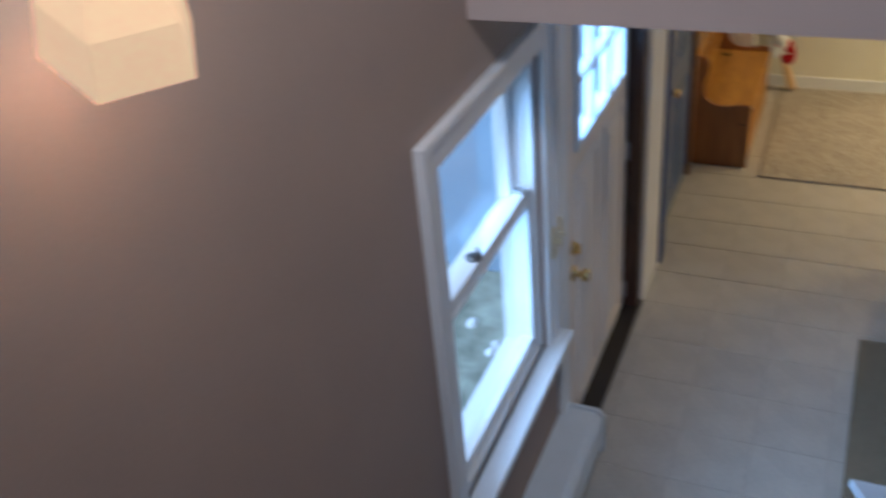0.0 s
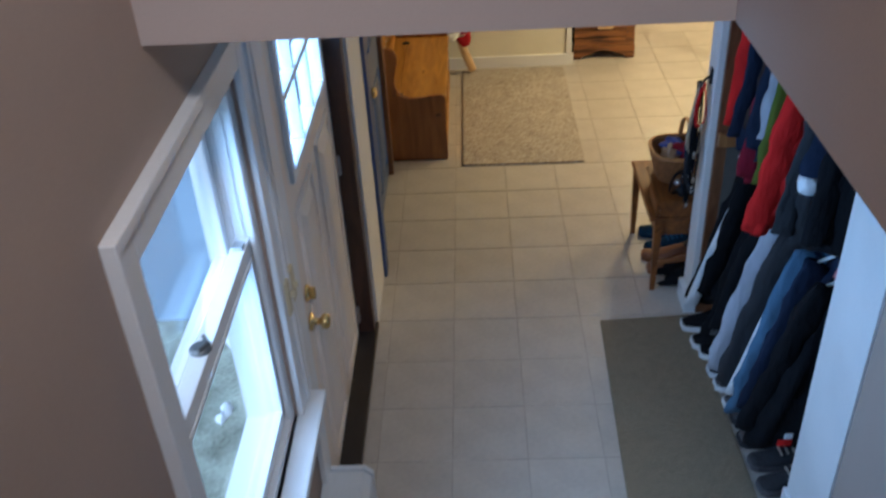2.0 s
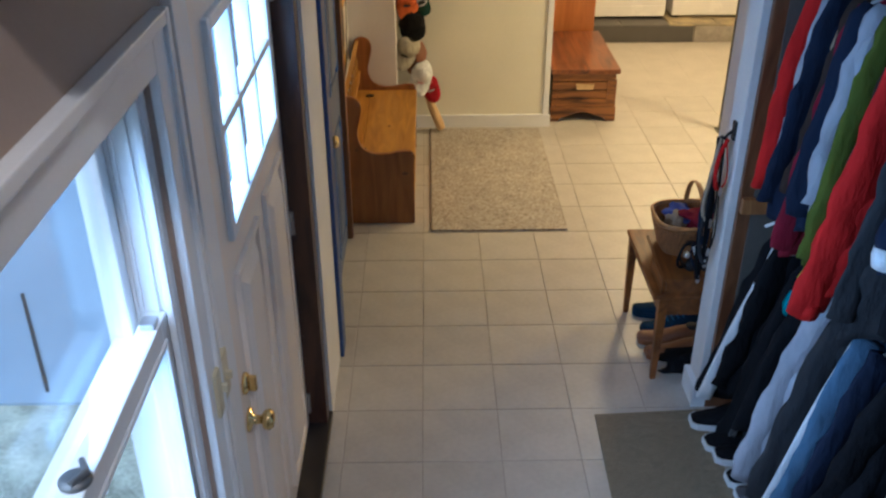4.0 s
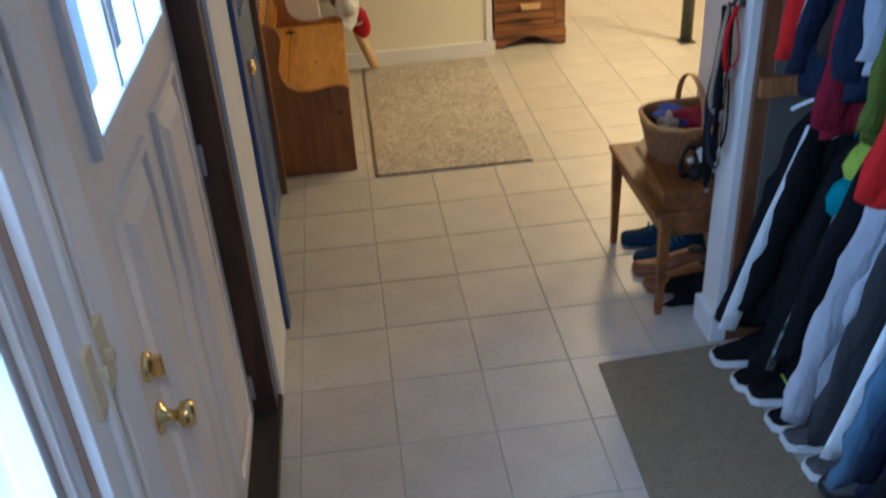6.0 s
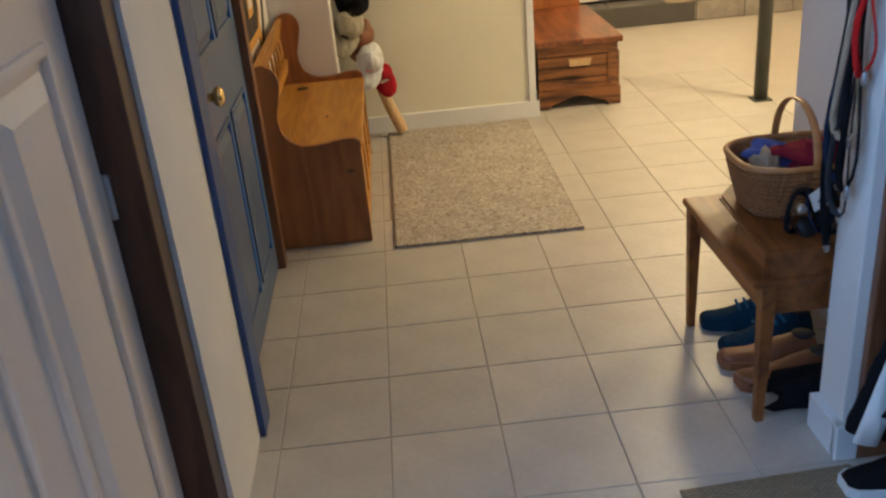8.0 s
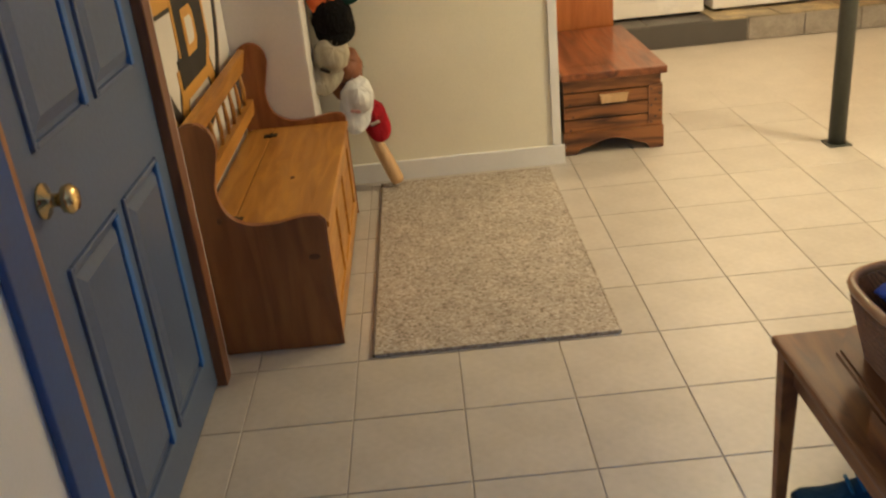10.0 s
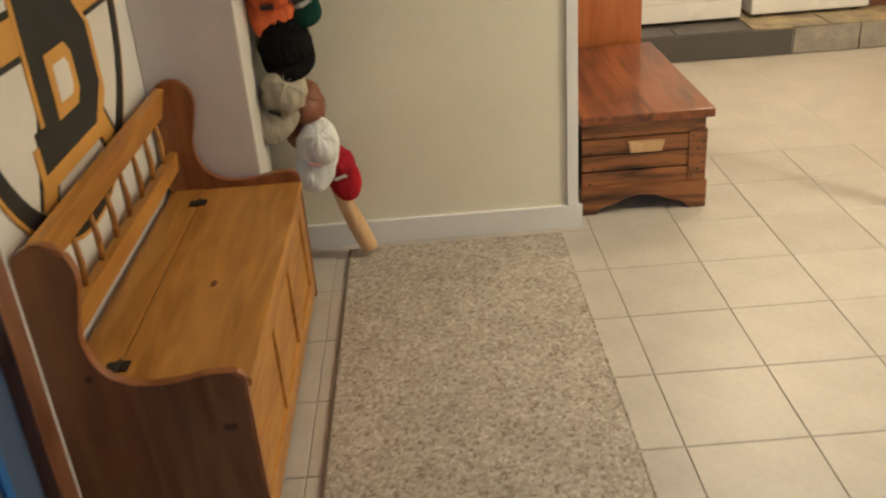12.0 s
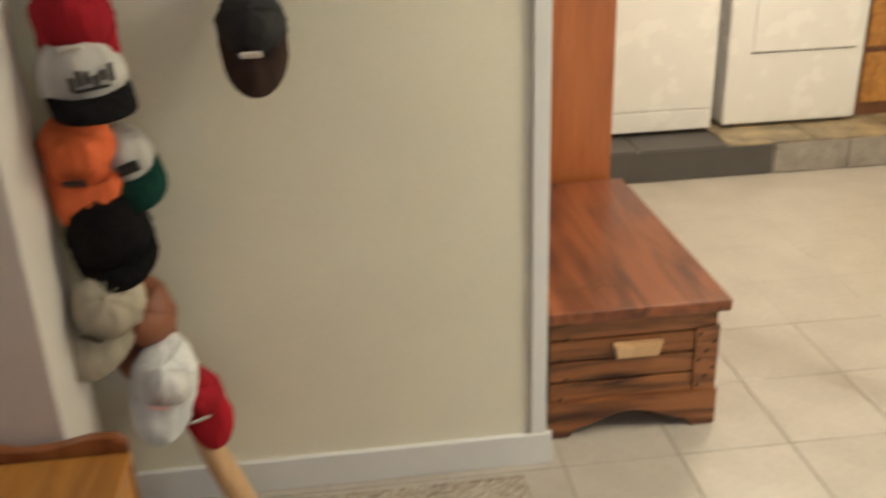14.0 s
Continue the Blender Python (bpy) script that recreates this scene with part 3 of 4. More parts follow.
bleaf = part("leaf", box(-0.76, BX, 4.503, 5.432, 0.012, 2.025, 0.003), GREYBLUE, bdoor)
for y0, y1 in ((4.675, 4.985), (5.035, 5.335)):
    for z0, z1 in ((0.14, 0.755), (0.985, 1.60), (1.69, 1.92)):
        raised_panel(BX, y0, y1, z0, z1, GREYBLUE, bleaf, 0.010, 0.026)
        part("groove", box(BX - 0.002, BX + 0.012, y1 - 0.036, y1 - 0.010, z0 + 0.01, z1 - 0.01, 0.003), EDGEBLUE, bleaf, "bright blue strip along the panel edge")
part("door_knob", lathe([(0.033, 0), (0.033, 0.006), (0.013, 0.012), (0.012, 0.032), (0.025, 0.040), (0.028, 0.052), (0.020, 0.062), (0.005, 0.065)], (BX, 4.66, 0.90), 22, (1, 0, 0)), BRASS, bleaf, "brass knob", smooth=True)

# ---- soft floor coverings ----
rug = thing("rug", "beige speckled berber rug with a bound edge", "rug", (0.12, 6.25, 0))
part("surface", box(-0.255, 0.494, 5.512, 6.985, 0.001, 0.012, 0.004), RUG, rug)
for r in ((-0.262, -0.254, 5.505, 6.992), (0.493, 0.501, 5.505, 6.992), (-0.254, 0.493, 5.505, 5.513), (-0.254, 0.493, 6.984, 6.992)):
    part("binding", box(*r, 0.001, 0.013, 0.003), RUGEDGE if r[1] < 0 else RUG, rug)
mat_thing = thing("floor_mat", "olive brown woven jute runner beside the coats", "mat", (0.58, 3.1, 0))
part("weave", prism([(0.345, 2.2), (0.395, 3.925), (0.83, 3.95), (0.86, 2.2)], "z", 0.001, 0.008, bevel=0.002), MAT, mat_thing)

# ---- bench ----
bench = thing("storage_bench", "honey pine storage bench with curved ends and spindle back", "bench", (-0.55, 6.14, 0))


def curve(points, n=5):
    """Smooth line through points (Catmull-Rom)."""
    p = [Vector((*q, 0)) for q in points]
    p = [p[0]] + p + [p[-1]]
    out = []
    for i in range(1, len(p) - 2):
        for k in range(n):
            t = k / n
            a, b, c, d = p[i - 1:i + 3]
            v = 0.5 * ((2 * b) + (c - a) * t + (2 * a - 5 * b + 4 * c - d) * t * t + (3 * b - a - 3 * c + d) * t ** 3)
            out.append((v.x, v.y))
    return out + [points[-1]]


arm = curve([(-0.752, 0.68), (-0.735, 0.732), (-0.69, 0.753), (-0.645, 0.732), (-0.628, 0.68), (-0.642, 0.61), (-0.655, 0.54), (-0.635, 0.47),
             (-0.58, 0.432), (-0.50, 0.428), (-0.42, 0.442), (-0.368, 0.440)])
end = [(-0.752, 0.0)] + arm + [(-0.352, 0.425), (-0.352, 0.0)]
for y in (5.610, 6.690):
    part("end_panel", prism(end, "y", y, y + 0.024, bevel=0.005), PINESHADE, bench, "curved pine end panel, shade in its colour")
part("back_rail", prism([(-0.748, 0.645), (-0.725, 0.645), (-0.705, 0.730), (-0.728, 0.735)], "y", 5.634, 6.690, bevel=0.004), PINE, bench)
part("back_rail", prism([(-0.735, 0.475), (-0.71, 0.475), (-0.704, 0.535), (-0.729, 0.535)], "y", 5.634, 6.690, bevel=0.003), PINE, bench)
for i in range(8):
    y = 5.74 + i * 0.122
    part("spindle", tube([(-0.722, y, 0.53), (-0.719, y, 0.59), (-0.722, y, 0.65)], [0.006, 0.0085, 0.006], 8), PINE, bench, smooth=True)
part("back_board", box(-0.748, -0.735, 5.634, 6.690, 0.02, 0.40), PINE, bench)
part("seat_back_strip", box(-0.735, -0.642, 5.634, 6.690, 0.388, 0.408, 0.003), PINE, bench)
lid = part("seat_lid", box(-0.640, -0.345, 5.637, 6.687, 0.388, 0.409, 0.006), PINE, bench, "hinged pine seat lid")
for y in (5.715, 6.575):
    h = part("hinge", boxes((-0.666, -0.645, y - 0.019, y + 0.019, 0.408, 0.4115), (-0.637, -0.616, y - 0.019, y + 0.019, 0.409, 0.4125)), BLACK, bench, "black butterfly hinge")
    part("hinge_pin", tube([(-0.641, y - 0.024, 0.412), (-0.641, y + 0.024, 0.412)], 0.004, 8), BLACK, h)
part("front_frame", boxes((-0.372, -0.354, 5.634, 6.690, 0.325, 0.388), (-0.372, -0.354, 5.634, 6.690, 0.02, 0.085), (-0.372, -0.354, 5.634, 5.715, 0.085, 0.325),
                          (-0.372, -0.354, 6.610, 6.690, 0.085, 0.325), (-0.372, -0.354, 5.968, 6.020, 0.085, 0.325), (-0.372, -0.354, 6.275, 6.327, 0.085, 0.325), bevel=0.003), PINE, bench)
for y0, y1 in ((5.715, 5.968), (6.020, 6.275), (6.327, 6.610)):
    part("front_panel", box(-0.374, -0.362, y0, y1, 0.085, 0.325), PINE, bench)
for x, y, z, nx, ny in ((-0.40, 5.6095, 0.31, 0.018, 0), (-0.66, 5.6095, 0.452, 0.008, 0), (-0.50, 6.06, 0.4094, 0.008, 0.018)):
    bm = bmesh.new()
    bmesh.ops.create_uvsphere(bm, u_segments=10, v_segments=6, radius=1)
    for v in bm.verts:
        v.co = Vector((x + v.co.x * nx, y + v.co.y * (ny or 0.0015), z + v.co.z * (0.0012 if ny else 0.009)))
    part("knot", bm, KNOT, bench, "dark knot in the pine", smooth=True)

# ---- round wall emblem ----
EX, EY, EZ, ER = -0.7695, 6.117, 1.066, 0.487
emblem = thing("wall_emblem", "round black, gold and white painted wall emblem", "wall sign", (EX, EY, EZ))


def disc(r0, r1, x0, x1, n=64):
    bm = bmesh.new()
    vs = [[bm.verts.new((x, EY + r * math.cos(2 * math.pi * k / n), EZ + r * math.sin(2 * math.pi * k / n))) for k in range(n)] for r, x in ((r0, x0), (r0, x1), (r1, x1), (r1, x0))]
    for a, b in zip(vs, vs[1:] + vs[:1]):
        for k in range(n):
            bm.faces.new((a[k], a[(k + 1) % n], b[(k + 1) % n], b[k]))
    return bm


part("field", lathe([(ER - 0.03, 0), (ER - 0.03, 0.004)], (EX, EY, EZ), 64, (1, 0, 0)), PAPER, emblem, "white field")
part("ring", disc(ER - 0.045, ER, EX, EX + 0.007), BLACK, emblem, "black outer ring")
part("ring_edge", disc(ER, ER + 0.012, EX, EX + 0.005), GOLD, emblem)
for a in (0, 58, 122, 180, 238, 302):
    ang = math.radians(a)
    u, w = Vector((0, math.cos(ang), math.sin(ang))), Vector((0, -math.sin(ang), math.cos(ang)))
    for half, x, m, nm in ((0.054, 0.0055, BLACK, "spoke_edge"), (0.039, 0.0065, GOLD, "spoke")):
        bm = bmesh.new()
        base = [Vector((EX + 0.003, EY, EZ)) + u * r + w * s for r, s in ((0.16, -half), (ER - 0.05, -half * 0.9), (ER - 0.05, half * 0.9), (0.16, half))]
        lo = [bm.verts.new(p) for p in base]
        hi = [bm.verts.new(p + Vector((x - 0.003, 0, 0))) for p in base]
        bm.faces.new(hi)
        for k in range(4):
            bm.faces.new((lo[k], lo[(k + 1) % 4], hi[(k + 1) % 4], hi[k]))
        part(nm, bm, m, emblem)
BLOCK = [(-0.235, -0.335), (0.17, -0.335), (0.265, -0.24), (0.265, -0.07), (0.20, 0.0), (0.265, 0.07), (0.265, 0.24), (0.17, 0.335), (-0.235, 0.335),
         (-0.235, 0.23), (-0.17, 0.23), (-0.17, -0.23), (-0.235, -0.23)]
for k, x, m, nm in ((0.985, 0.0075, GOLD, "block_edge"), (0.865, 0.009, BLACK, "block")):
    part(nm, prism([(EY + y * k, EZ + z * k) for y, z in BLOCK], "x", EX + 0.002, EX + x), m, emblem)
for s in (-1, 1):
    for k, x, m, nm in ((0.86, 0.0105, GOLD, "window_edge"), (0.50, 0.0115, PAPER, "window")):
        cy, cz = 0.010, s * 0.140
        part(nm, prism([(EY + cy + k * y, EZ + cz + k * z) for y, z in ((-0.09, -0.085), (0.06, -0.085), (0.095, -0.05), (0.095, 0.05), (0.06, 0.085), (-0.09, 0.085))], "x", EX + 0.004, EX + x), m, emblem)


# ---- caps, hung one below the other ----
def crumple(bm, amp, freq, seed):
    """Push the surface in and out along its normals, as creased cloth."""
    bm.normal_update()
    off = Vector((seed * 7.3, seed * 1.7, 0))
    moves = [(v, v.normal * amp * (noise.noise(v.co * freq + off) + 0.5 * noise.noise(v.co * freq * 2.3 + off))) for v in bm.verts]
    for v, d in moves:
        v.co += d
    return bm


def cap(at, rot, crown, bill, label, group="caps on the rack", button=None, patch=None, r=0.088, length=0.075, squash=1.0, marks=0):
    m = pose(*at, *rot)
    t = thing("baseball_cap", label, "cap", at, group)

    def put(name, bm, mt, lab="", par=None, smooth=True):
        bmesh.ops.transform(bm, matrix=m, verts=bm.verts)
        return part(name, bm, mt, par or t, lab, smooth)
    rings = []
    for h, s in ((0.0, 1.0), (0.030, 0.99), (0.058, 0.93), (0.082, 0.82), (0.100, 0.62), (0.110, 0.32), (0.112, 0.06)):
        rings.append([(r * s * math.cos(a * math.pi / 12) * (1 + 0.03 * math.sin(3 * a)), r * 1.12 * s * math.sin(a * math.pi / 12) * squash, h * r / 0.088 + 0.002 * math.sin(2.1 * a)) for a in range(24)])
    for ring_pts in rings:
        for i, (x, y, z) in enumerate(ring_pts):
            back = max(0.0, -y / (r * 1.12))
            ring_pts[i] = (x * (1 - 0.26 * back), y * (1 + 0.10 * back), z * (1 - 0.22 * back) + 0.004 * math.sin(40 * x + 55 * y))
    c = put("crown", crumple(loft(rings), 0.006, 22, r * 90 + at[2]), crown)
    top, low = [], []
    for k in range(13):
        a = math.pi * (0.08 + 0.84 * k / 12)
        x, y = r * math.cos(a), r * 1.12 * math.sin(a) * squash
        reach = 1.15 * length * math.sin(a) ** 0.38
        drop = -0.018 * (1 - math.sin(a)) - 0.012
        top.append([(x, y - 0.01, 0.010), (x * 1.02, y + reach * 0.5, 0.010 + drop * 0.4), (x * 1.0, y + reach, drop)])
    bm = bmesh.new()
    up = [[bm.verts.new(p) for p in q] for q in top]
    dn = [[bm.verts.new((p[0], p[1], p[2] - 0.004)) for p in q] for q in top]
    for g, flip in ((up, 0), (dn, 1)):
        for a, b in zip(g, g[1:]):
            for i in range(2):
                bm.faces.new((a[i], a[i + 1], b[i + 1], b[i]) if not flip else (a[i], b[i], b[i + 1], a[i + 1]))
    for a, b, c2, d in zip(up, up[1:], dn, dn[1:]):
        bm.faces.new((a[2], c2[2], d[2], b[2]))
    put("bill", bm, bill)
    put("button", lathe([(0.007, 0), (0.006, 0.004), (0.002, 0.006)], (0, 0, 0.111 * r / 0.088), 10), button or crown, par=c)
    for k in range(6):
        a = k * math.pi / 3
        pts = [(r * s * 1.012 * math.cos(a), r * 1.12 * s * 1.012 * math.sin(a) * squash, h * r / 0.088 + 0.001) for h, s in ((0.0, 1.0), (0.030, 0.99), (0.058, 0.93), (0.082, 0.82), (0.100, 0.62), (0.111, 0.2))]
        put("seam", tube(pts, 0.0012, 5), crown, par=c)
    if patch:
        y = r * 1.12 * squash
        if marks:
            for i in range(marks):
                x = -0.036 + 0.072 * i / max(1, marks - 1)
                put("mark", box(x - 0.005, x + 0.004, y * 0.985 * math.cos(x * 8), y * 1.045, 0.034 + 0.006 * math.sin(i * 2.3), 0.058 + 0.008 * math.cos(i * 1.7), 0.001), patch, par=c, smooth=False)
            put("underline", box(-0.03, 0.035, y * 0.99, y * 1.05, 0.024, 0.029, 0.001), patch, par=c, smooth=False)
        else:
            put("badge", box(-0.020, 0.022, y * 0.97, y * 1.055, 0.032, 0.062, 0.004), patch, par=c, smooth=False)
    return t


cap((-0.365, 6.955, 1.195), (126, 178, 4), C_CAPRED, C_CAPRED, "dark red baseball cap hanging on the rack", r=0.074, length=0.055, patch=PAPER)
cap((-0.365, 6.93, 1.075), (-8, 4, 205), C_CAPGREY, C_BLACK, "grey baseball cap with black bill and lettering", patch=BLACK, marks=6, r=0.080, length=0.060)
cap((-0.400, 6.955, 0.945), (124, 180, 0), C_ORANGE, C_ORANGE, "bright orange baseball cap hung bill down", patch=BLACK, r=0.074, length=0.075)
cap((-0.325, 6.995, 0.905), (150, 165, 14), C_CAPGREY, C_DKGREEN, "white and grey cap with a dark green bill", patch=BLACK, r=0.060, length=0.055)
cap((-0.375, 6.955, 0.765), (145, 172, 10), C_FUR, C_FUR, "shaggy black knitted cap on the rack", r=0.086, length=0.035)
cap((-0.345, 6.985, 0.555), (124, 190, 0), C_TAN, C_TAN, "brown cap behind a khaki one", r=0.070, length=0.06)
cap((-0.395, 6.925, 0.625), (122, 205, -4), C_KHAKI, C_KHAKI, "khaki baseball cap hung bill down", patch=C_CHAR, r=0.076, length=0.080)
cap((-0.312, 6.940, 0.435), (124, 192, 0), C_WHITE, C_WHITE, "white baseball cap with faded pink print", patch=PINKPRINT, r=0.072, length=0.072)
cap((-0.262, 6.985, 0.345), (126, 162, 4), C_CAPRED, REDBILL, "red baseball cap above the bat", patch=PAPER, r=0.058, length=0.062)
cap((-0.045, 6.99, 1.165), (118, 180, 0), C_CHAR, C_BROWN, "dark brown baseball cap hung on the wall", "", patch=PAPER, r=0.068, length=0.060)
strap = thing("cap_rack", "black hanging cap rack strap in the corner", "cap rack", (-0.42, 7.04, 0.3))
part("strap", tube([(-0.42, 7.040, 1.9), (-0.42, 7.035, 1.2), (-0.40, 7.030, 0.7), (-0.31, 7.015, 0.35)], 0.008, 6, flat=0.3), BLACK, strap)
for x, z in ((-0.42, 1.25), (-0.42, 1.06), (-0.41, 0.88), (-0.40, 0.70), (-0.37, 0.54), (-0.33, 0.40)):
    part("clip", box(x - 0.012, x + 0.012, 7.005, 7.035, z - 0.02, z + 0.02, 0.004), BLACK, strap)
peg = thing("wall_peg", "small dark peg holding a cap", "peg", (-0.045, 7.09, 1.29))
part("pin", tube([(-0.045, 7.063, 1.265), (-0.045, 6.985, 1.28)], 0.006, 8), BLACK, peg)
bat = thing("baseball_bat", "pale ash wooden baseball bat leaning in the corner", "bat", (-0.17, 6.88, 0))
a, b = Vector((-0.178, 6.945, 0.026)), Vector((-0.345, 7.005, 0.43))
prof = [(0.012, 0.0), (0.025, 0.004), (0.031, 0.018), (0.032, 0.08), (0.030, 0.17), (0.021, 0.26), (0.015, 0.34), (0.012, 0.42), (0.012, 0.47), (0.018, 0.48), (0.010, 0.49)]
part("shaft", lathe(prof, a, 18, (b - a).normalized()), BATWOOD, bat, smooth=True)

# ---- cedar chest ----
chest = thing("cedar_chest", "red cedar chest with worn plank end and brass studs", "chest", (0.84, 7.7, 0))
cl = part("lid", box(0.600, 1.082, 7.160, 8.110, 0.352, 0.386, 0.007), CEDAR, chest, "polished red cedar lid")
for i, (z0, z1) in enumerate(((0.10, 0.163), (0.169, 0.226), (0.232, 0.289), (0.295, 0.352))):
    part("end_plank", box(0.612, 1.058, 7.186, 7.204, z0, z1, 0.004), CEDARX, chest)
    part("side_plank", box(1.040, 1.062, 7.204, 8.095, z0, z1, 0.004), CEDARX, chest)
part("body", box(0.615, 1.042, 7.200, 8.09, 0.085, 0.352), GAP, chest)
skirt = [(0.606, 0.0), (0.606, 0.108), (1.066, 0.108), (1.066, 0.0), (1.005, 0.0)] + curve([(0.99, 0.028), (0.94, 0.040), (0.89, 0.060), (0.835, 0.070), (0.78, 0.060), (0.73, 0.040), (0.68, 0.028)], 3) + [(0.665, 0.0)]
part("skirt", prism(skirt, "y", 7.174, 7.188, bevel=0.003), CEDARX, chest, "scalloped cedar skirt")
part("side_skirt", boxes((1.060, 1.072, 7.18, 7.27, 0, 0.105), (1.060, 1.072, 8.02, 8.10, 0, 0.105), (1.060, 1.072, 7.27, 8.02, 0.05, 0.105), bevel=0.003), CEDARX, chest)
part("far_foot", box(0.62, 1.05, 8.06, 8.09, 0, 0.09), CEDARX, chest)
part("end_handle", prism([(0.784, 0.238), (0.776, 0.278), (0.906, 0.278), (0.896, 0.238)], "y", 7.160, 7.188, bevel=0.005), BATWOOD, chest, "pale wooden grip block")
part("corner_strap", boxes((1.000, 1.062, 7.180, 7.187, 0.11, 0.30), (1.060, 1.066, 7.187, 7.25, 0.11, 0.30)), CEDARX, chest)
for x, z in [(1.012 + 0.02 * (i % 3), 0.125 + 0.026 * i) for i in range(7)] + [(0.640 + 0.013 * (i % 2), 0.12 + 0.06 * i) for i in range(4)]:
    part("stud", lathe([(0.005, 0), (0.0035, 0.003), (0.001, 0.004)], (x, 7.180, z), 8, (0, -1, 0)), BLACK, chest, smooth=True)
for i in range(11):
    part("carved_mark", box(0.655 + i * 0.0165, 0.664 + i * 0.0165, 7.285 + 0.006 * (i % 3), 7.305 + 0.010 * ((i * 5) % 4), 0.3862, 0.3875), KNOT, cl)

chest.location += Vector((-0.012, -0.034, 0))

# ---- orange wooden door leaf behind the chest ----
odoor = thing("open_door", "orange stained flush door standing open", "door", (0.8, 8.27, 0), kind="structure")
oleaf = part("leaf", box(0.564, 1.034, 8.102, 8.140, 0.012, 2.04, 0.004), ORANGEWOOD, odoor)
part("door_knob", lathe([(0.030, 0), (0.030, 0.006), (0.012, 0.012), (0.012, 0.030), (0.026, 0.042), (0.026, 0.055), (0.008, 0.064)], (0.985, 8.102, 1.035), 18, (0, -1, 0)), BRASS, oleaf, smooth=True)

# ---- washer and dryer ----


def machine(name, x0, x1, y0, label, panel):
    m = thing(name, label, "appliance", ((x0 + x1) / 2, y0 + 0.3, 0.153))
    part("body", box(x0, x1, y0, y0 + 0.62, 0.170, 1.05, 0.012), APPLIANCE, m)
    part("foot", boxes((x0 + 0.04, x0 + 0.08, y0 + 0.04, y0 + 0.08, 0.153, 0.172), (x1 - 0.08, x1 - 0.04, y0 + 0.04, y0 + 0.08, 0.153, 0.172),
                       (x0 + 0.04, x0 + 0.08, y0 + 0.5, y0 + 0.54, 0.153, 0.172), (x1 - 0.08, x1 - 0.04, y0 + 0.5, y0 + 0.54, 0.153, 0.172)), GAP, m)
    if panel:
        part("door_panel", box(x0 + 0.12, x1 - 0.05, y0 - 0.008, y0 + 0.004, 0.52, 0.98, 0.006), APPLIANCE, m, "pressed dryer door")
        part("door_gap", boxes((x0 + 0.115, x1 - 0.045, y0 - 0.002, y0 + 0.002, 0.515, 0.52)), GAP, m)
    else:
        part("front_panel", box(x0 + 0.004, x1 - 0.004, y0 - 0.006, y0 + 0.004, 0.276, 1.03, 0.004), APPLIANCE, m)
        part("toe_panel", box(x0 + 0.004, x1 - 0.004, y0 - 0.004, y0 + 0.004, 0.175, 0.270, 0.004), APPLIANCE, m)
    part("console", prism([(y0 + 0.50, 1.045), (y0 + 0.53, 1.17), (y0 + 0.62, 1.17), (y0 + 0.62, 1.045)], "x", x0, x1, bevel=0.006), APPLIANCE, m)


machine("washing_machine", 1.240, 1.882, 9.250, "white top-loading washing machine on the platform", False)
machine("tumble_dryer", 1.951, 2.632, 9.280, "white tumble dryer beside the washing machine", True)
shelf = thing("wooden_cabinet", "low brown wooden drawer cabinet beside the dryer", "cabinet", (3.0, 9.85, 0.153))
part("body", box(2.665, 3.30, 9.36, 9.9, 0.153, 1.1, 0.006), CLOSETWOOD, shelf)
for z in (0.22, 0.5, 0.78):
    d = part("drawer", box(2.685, 3.28, 9.342, 9.36, z, z + 0.25, 0.006), PINE, shelf)
    part("knob", lathe([(0.012, 0), (0.016, 0.012), (0.006, 0.02)], (2.98, 9.342, z + 0.13), 10, (0, -1, 0)), BRASS, d, smooth=True)

post = thing("support_post", "dark steel lally column", "post", (1.785, 6.95, 0), kind="structure")
part("shaft", lathe([(0.037, 0.006), (0.037, TOP - 0.006)], (1.785, 6.95, 0), 22), POSTMAT, post, smooth=True)
part("base_plate", box(1.735, 1.835, 6.90, 7.0, 0.0, 0.006), POSTMAT, post)
part("top_plate", box(1.725, 1.845, 6.89, 7.01, TOP - 0.006, TOP), POSTMAT, post)

# ---- two-tier side table in the nook ----
table = thing("side_table", "brown wooden two-tier side table", "table", (0.86, 4.46, 0))
part("tabletop", box(0.640, 1.070, 4.150, 4.725, 0.410, 0.430, 0.007), TABLEWOOD, table)
part("apron", boxes((0.672, 0.688, 4.18, 4.705, 0.335, 0.410), (1.03, 1.046, 4.18, 4.705, 0.335, 0.410), (0.688, 1.03, 4.176, 4.192, 0.320, 0.410), (0.688, 1.03, 4.692, 4.708, 0.335, 0.410)), TABLEWOOD, table)
for x, y in ((0.684, 4.172), (0.668, 4.690), (1.045, 4.172), (1.045, 4.690)):
    bm = bmesh.new()
    loft([[(x + s * dx, y + s * dy, z) for dx, dy in ((-1, -1), (1, -1), (1, 1), (-1, 1))] for z, s in ((0.0, 0.011), (0.32, 0.017), (0.410, 0.019))], bm)
    part("leg", bm, TABLEWOOD, table)
part("upper_shelf", prism([(0.662, 4.148), (1.070, 4.148), (1.070, 4.60), (0.740, 4.60), (0.680, 4.52)], "z", 0.494, 0.514, bevel=0.006), TABLEWOOD, table, "raised upper tier")
part("tier_side", boxes((0.670, 0.686, 4.165, 4.36, 0.430, 0.494), (1.03, 1.046, 4.165, 4.6, 0.430, 0.494), (0.686, 1.03, 4.160, 4.174, 0.430, 0.494)), TABLEWOOD, table)

# ---- wicker basket ----
basket = thing("wicker_basket", "brown wicker basket full of gloves and scarves", "basket", (0.84, 4.43, 0.472))


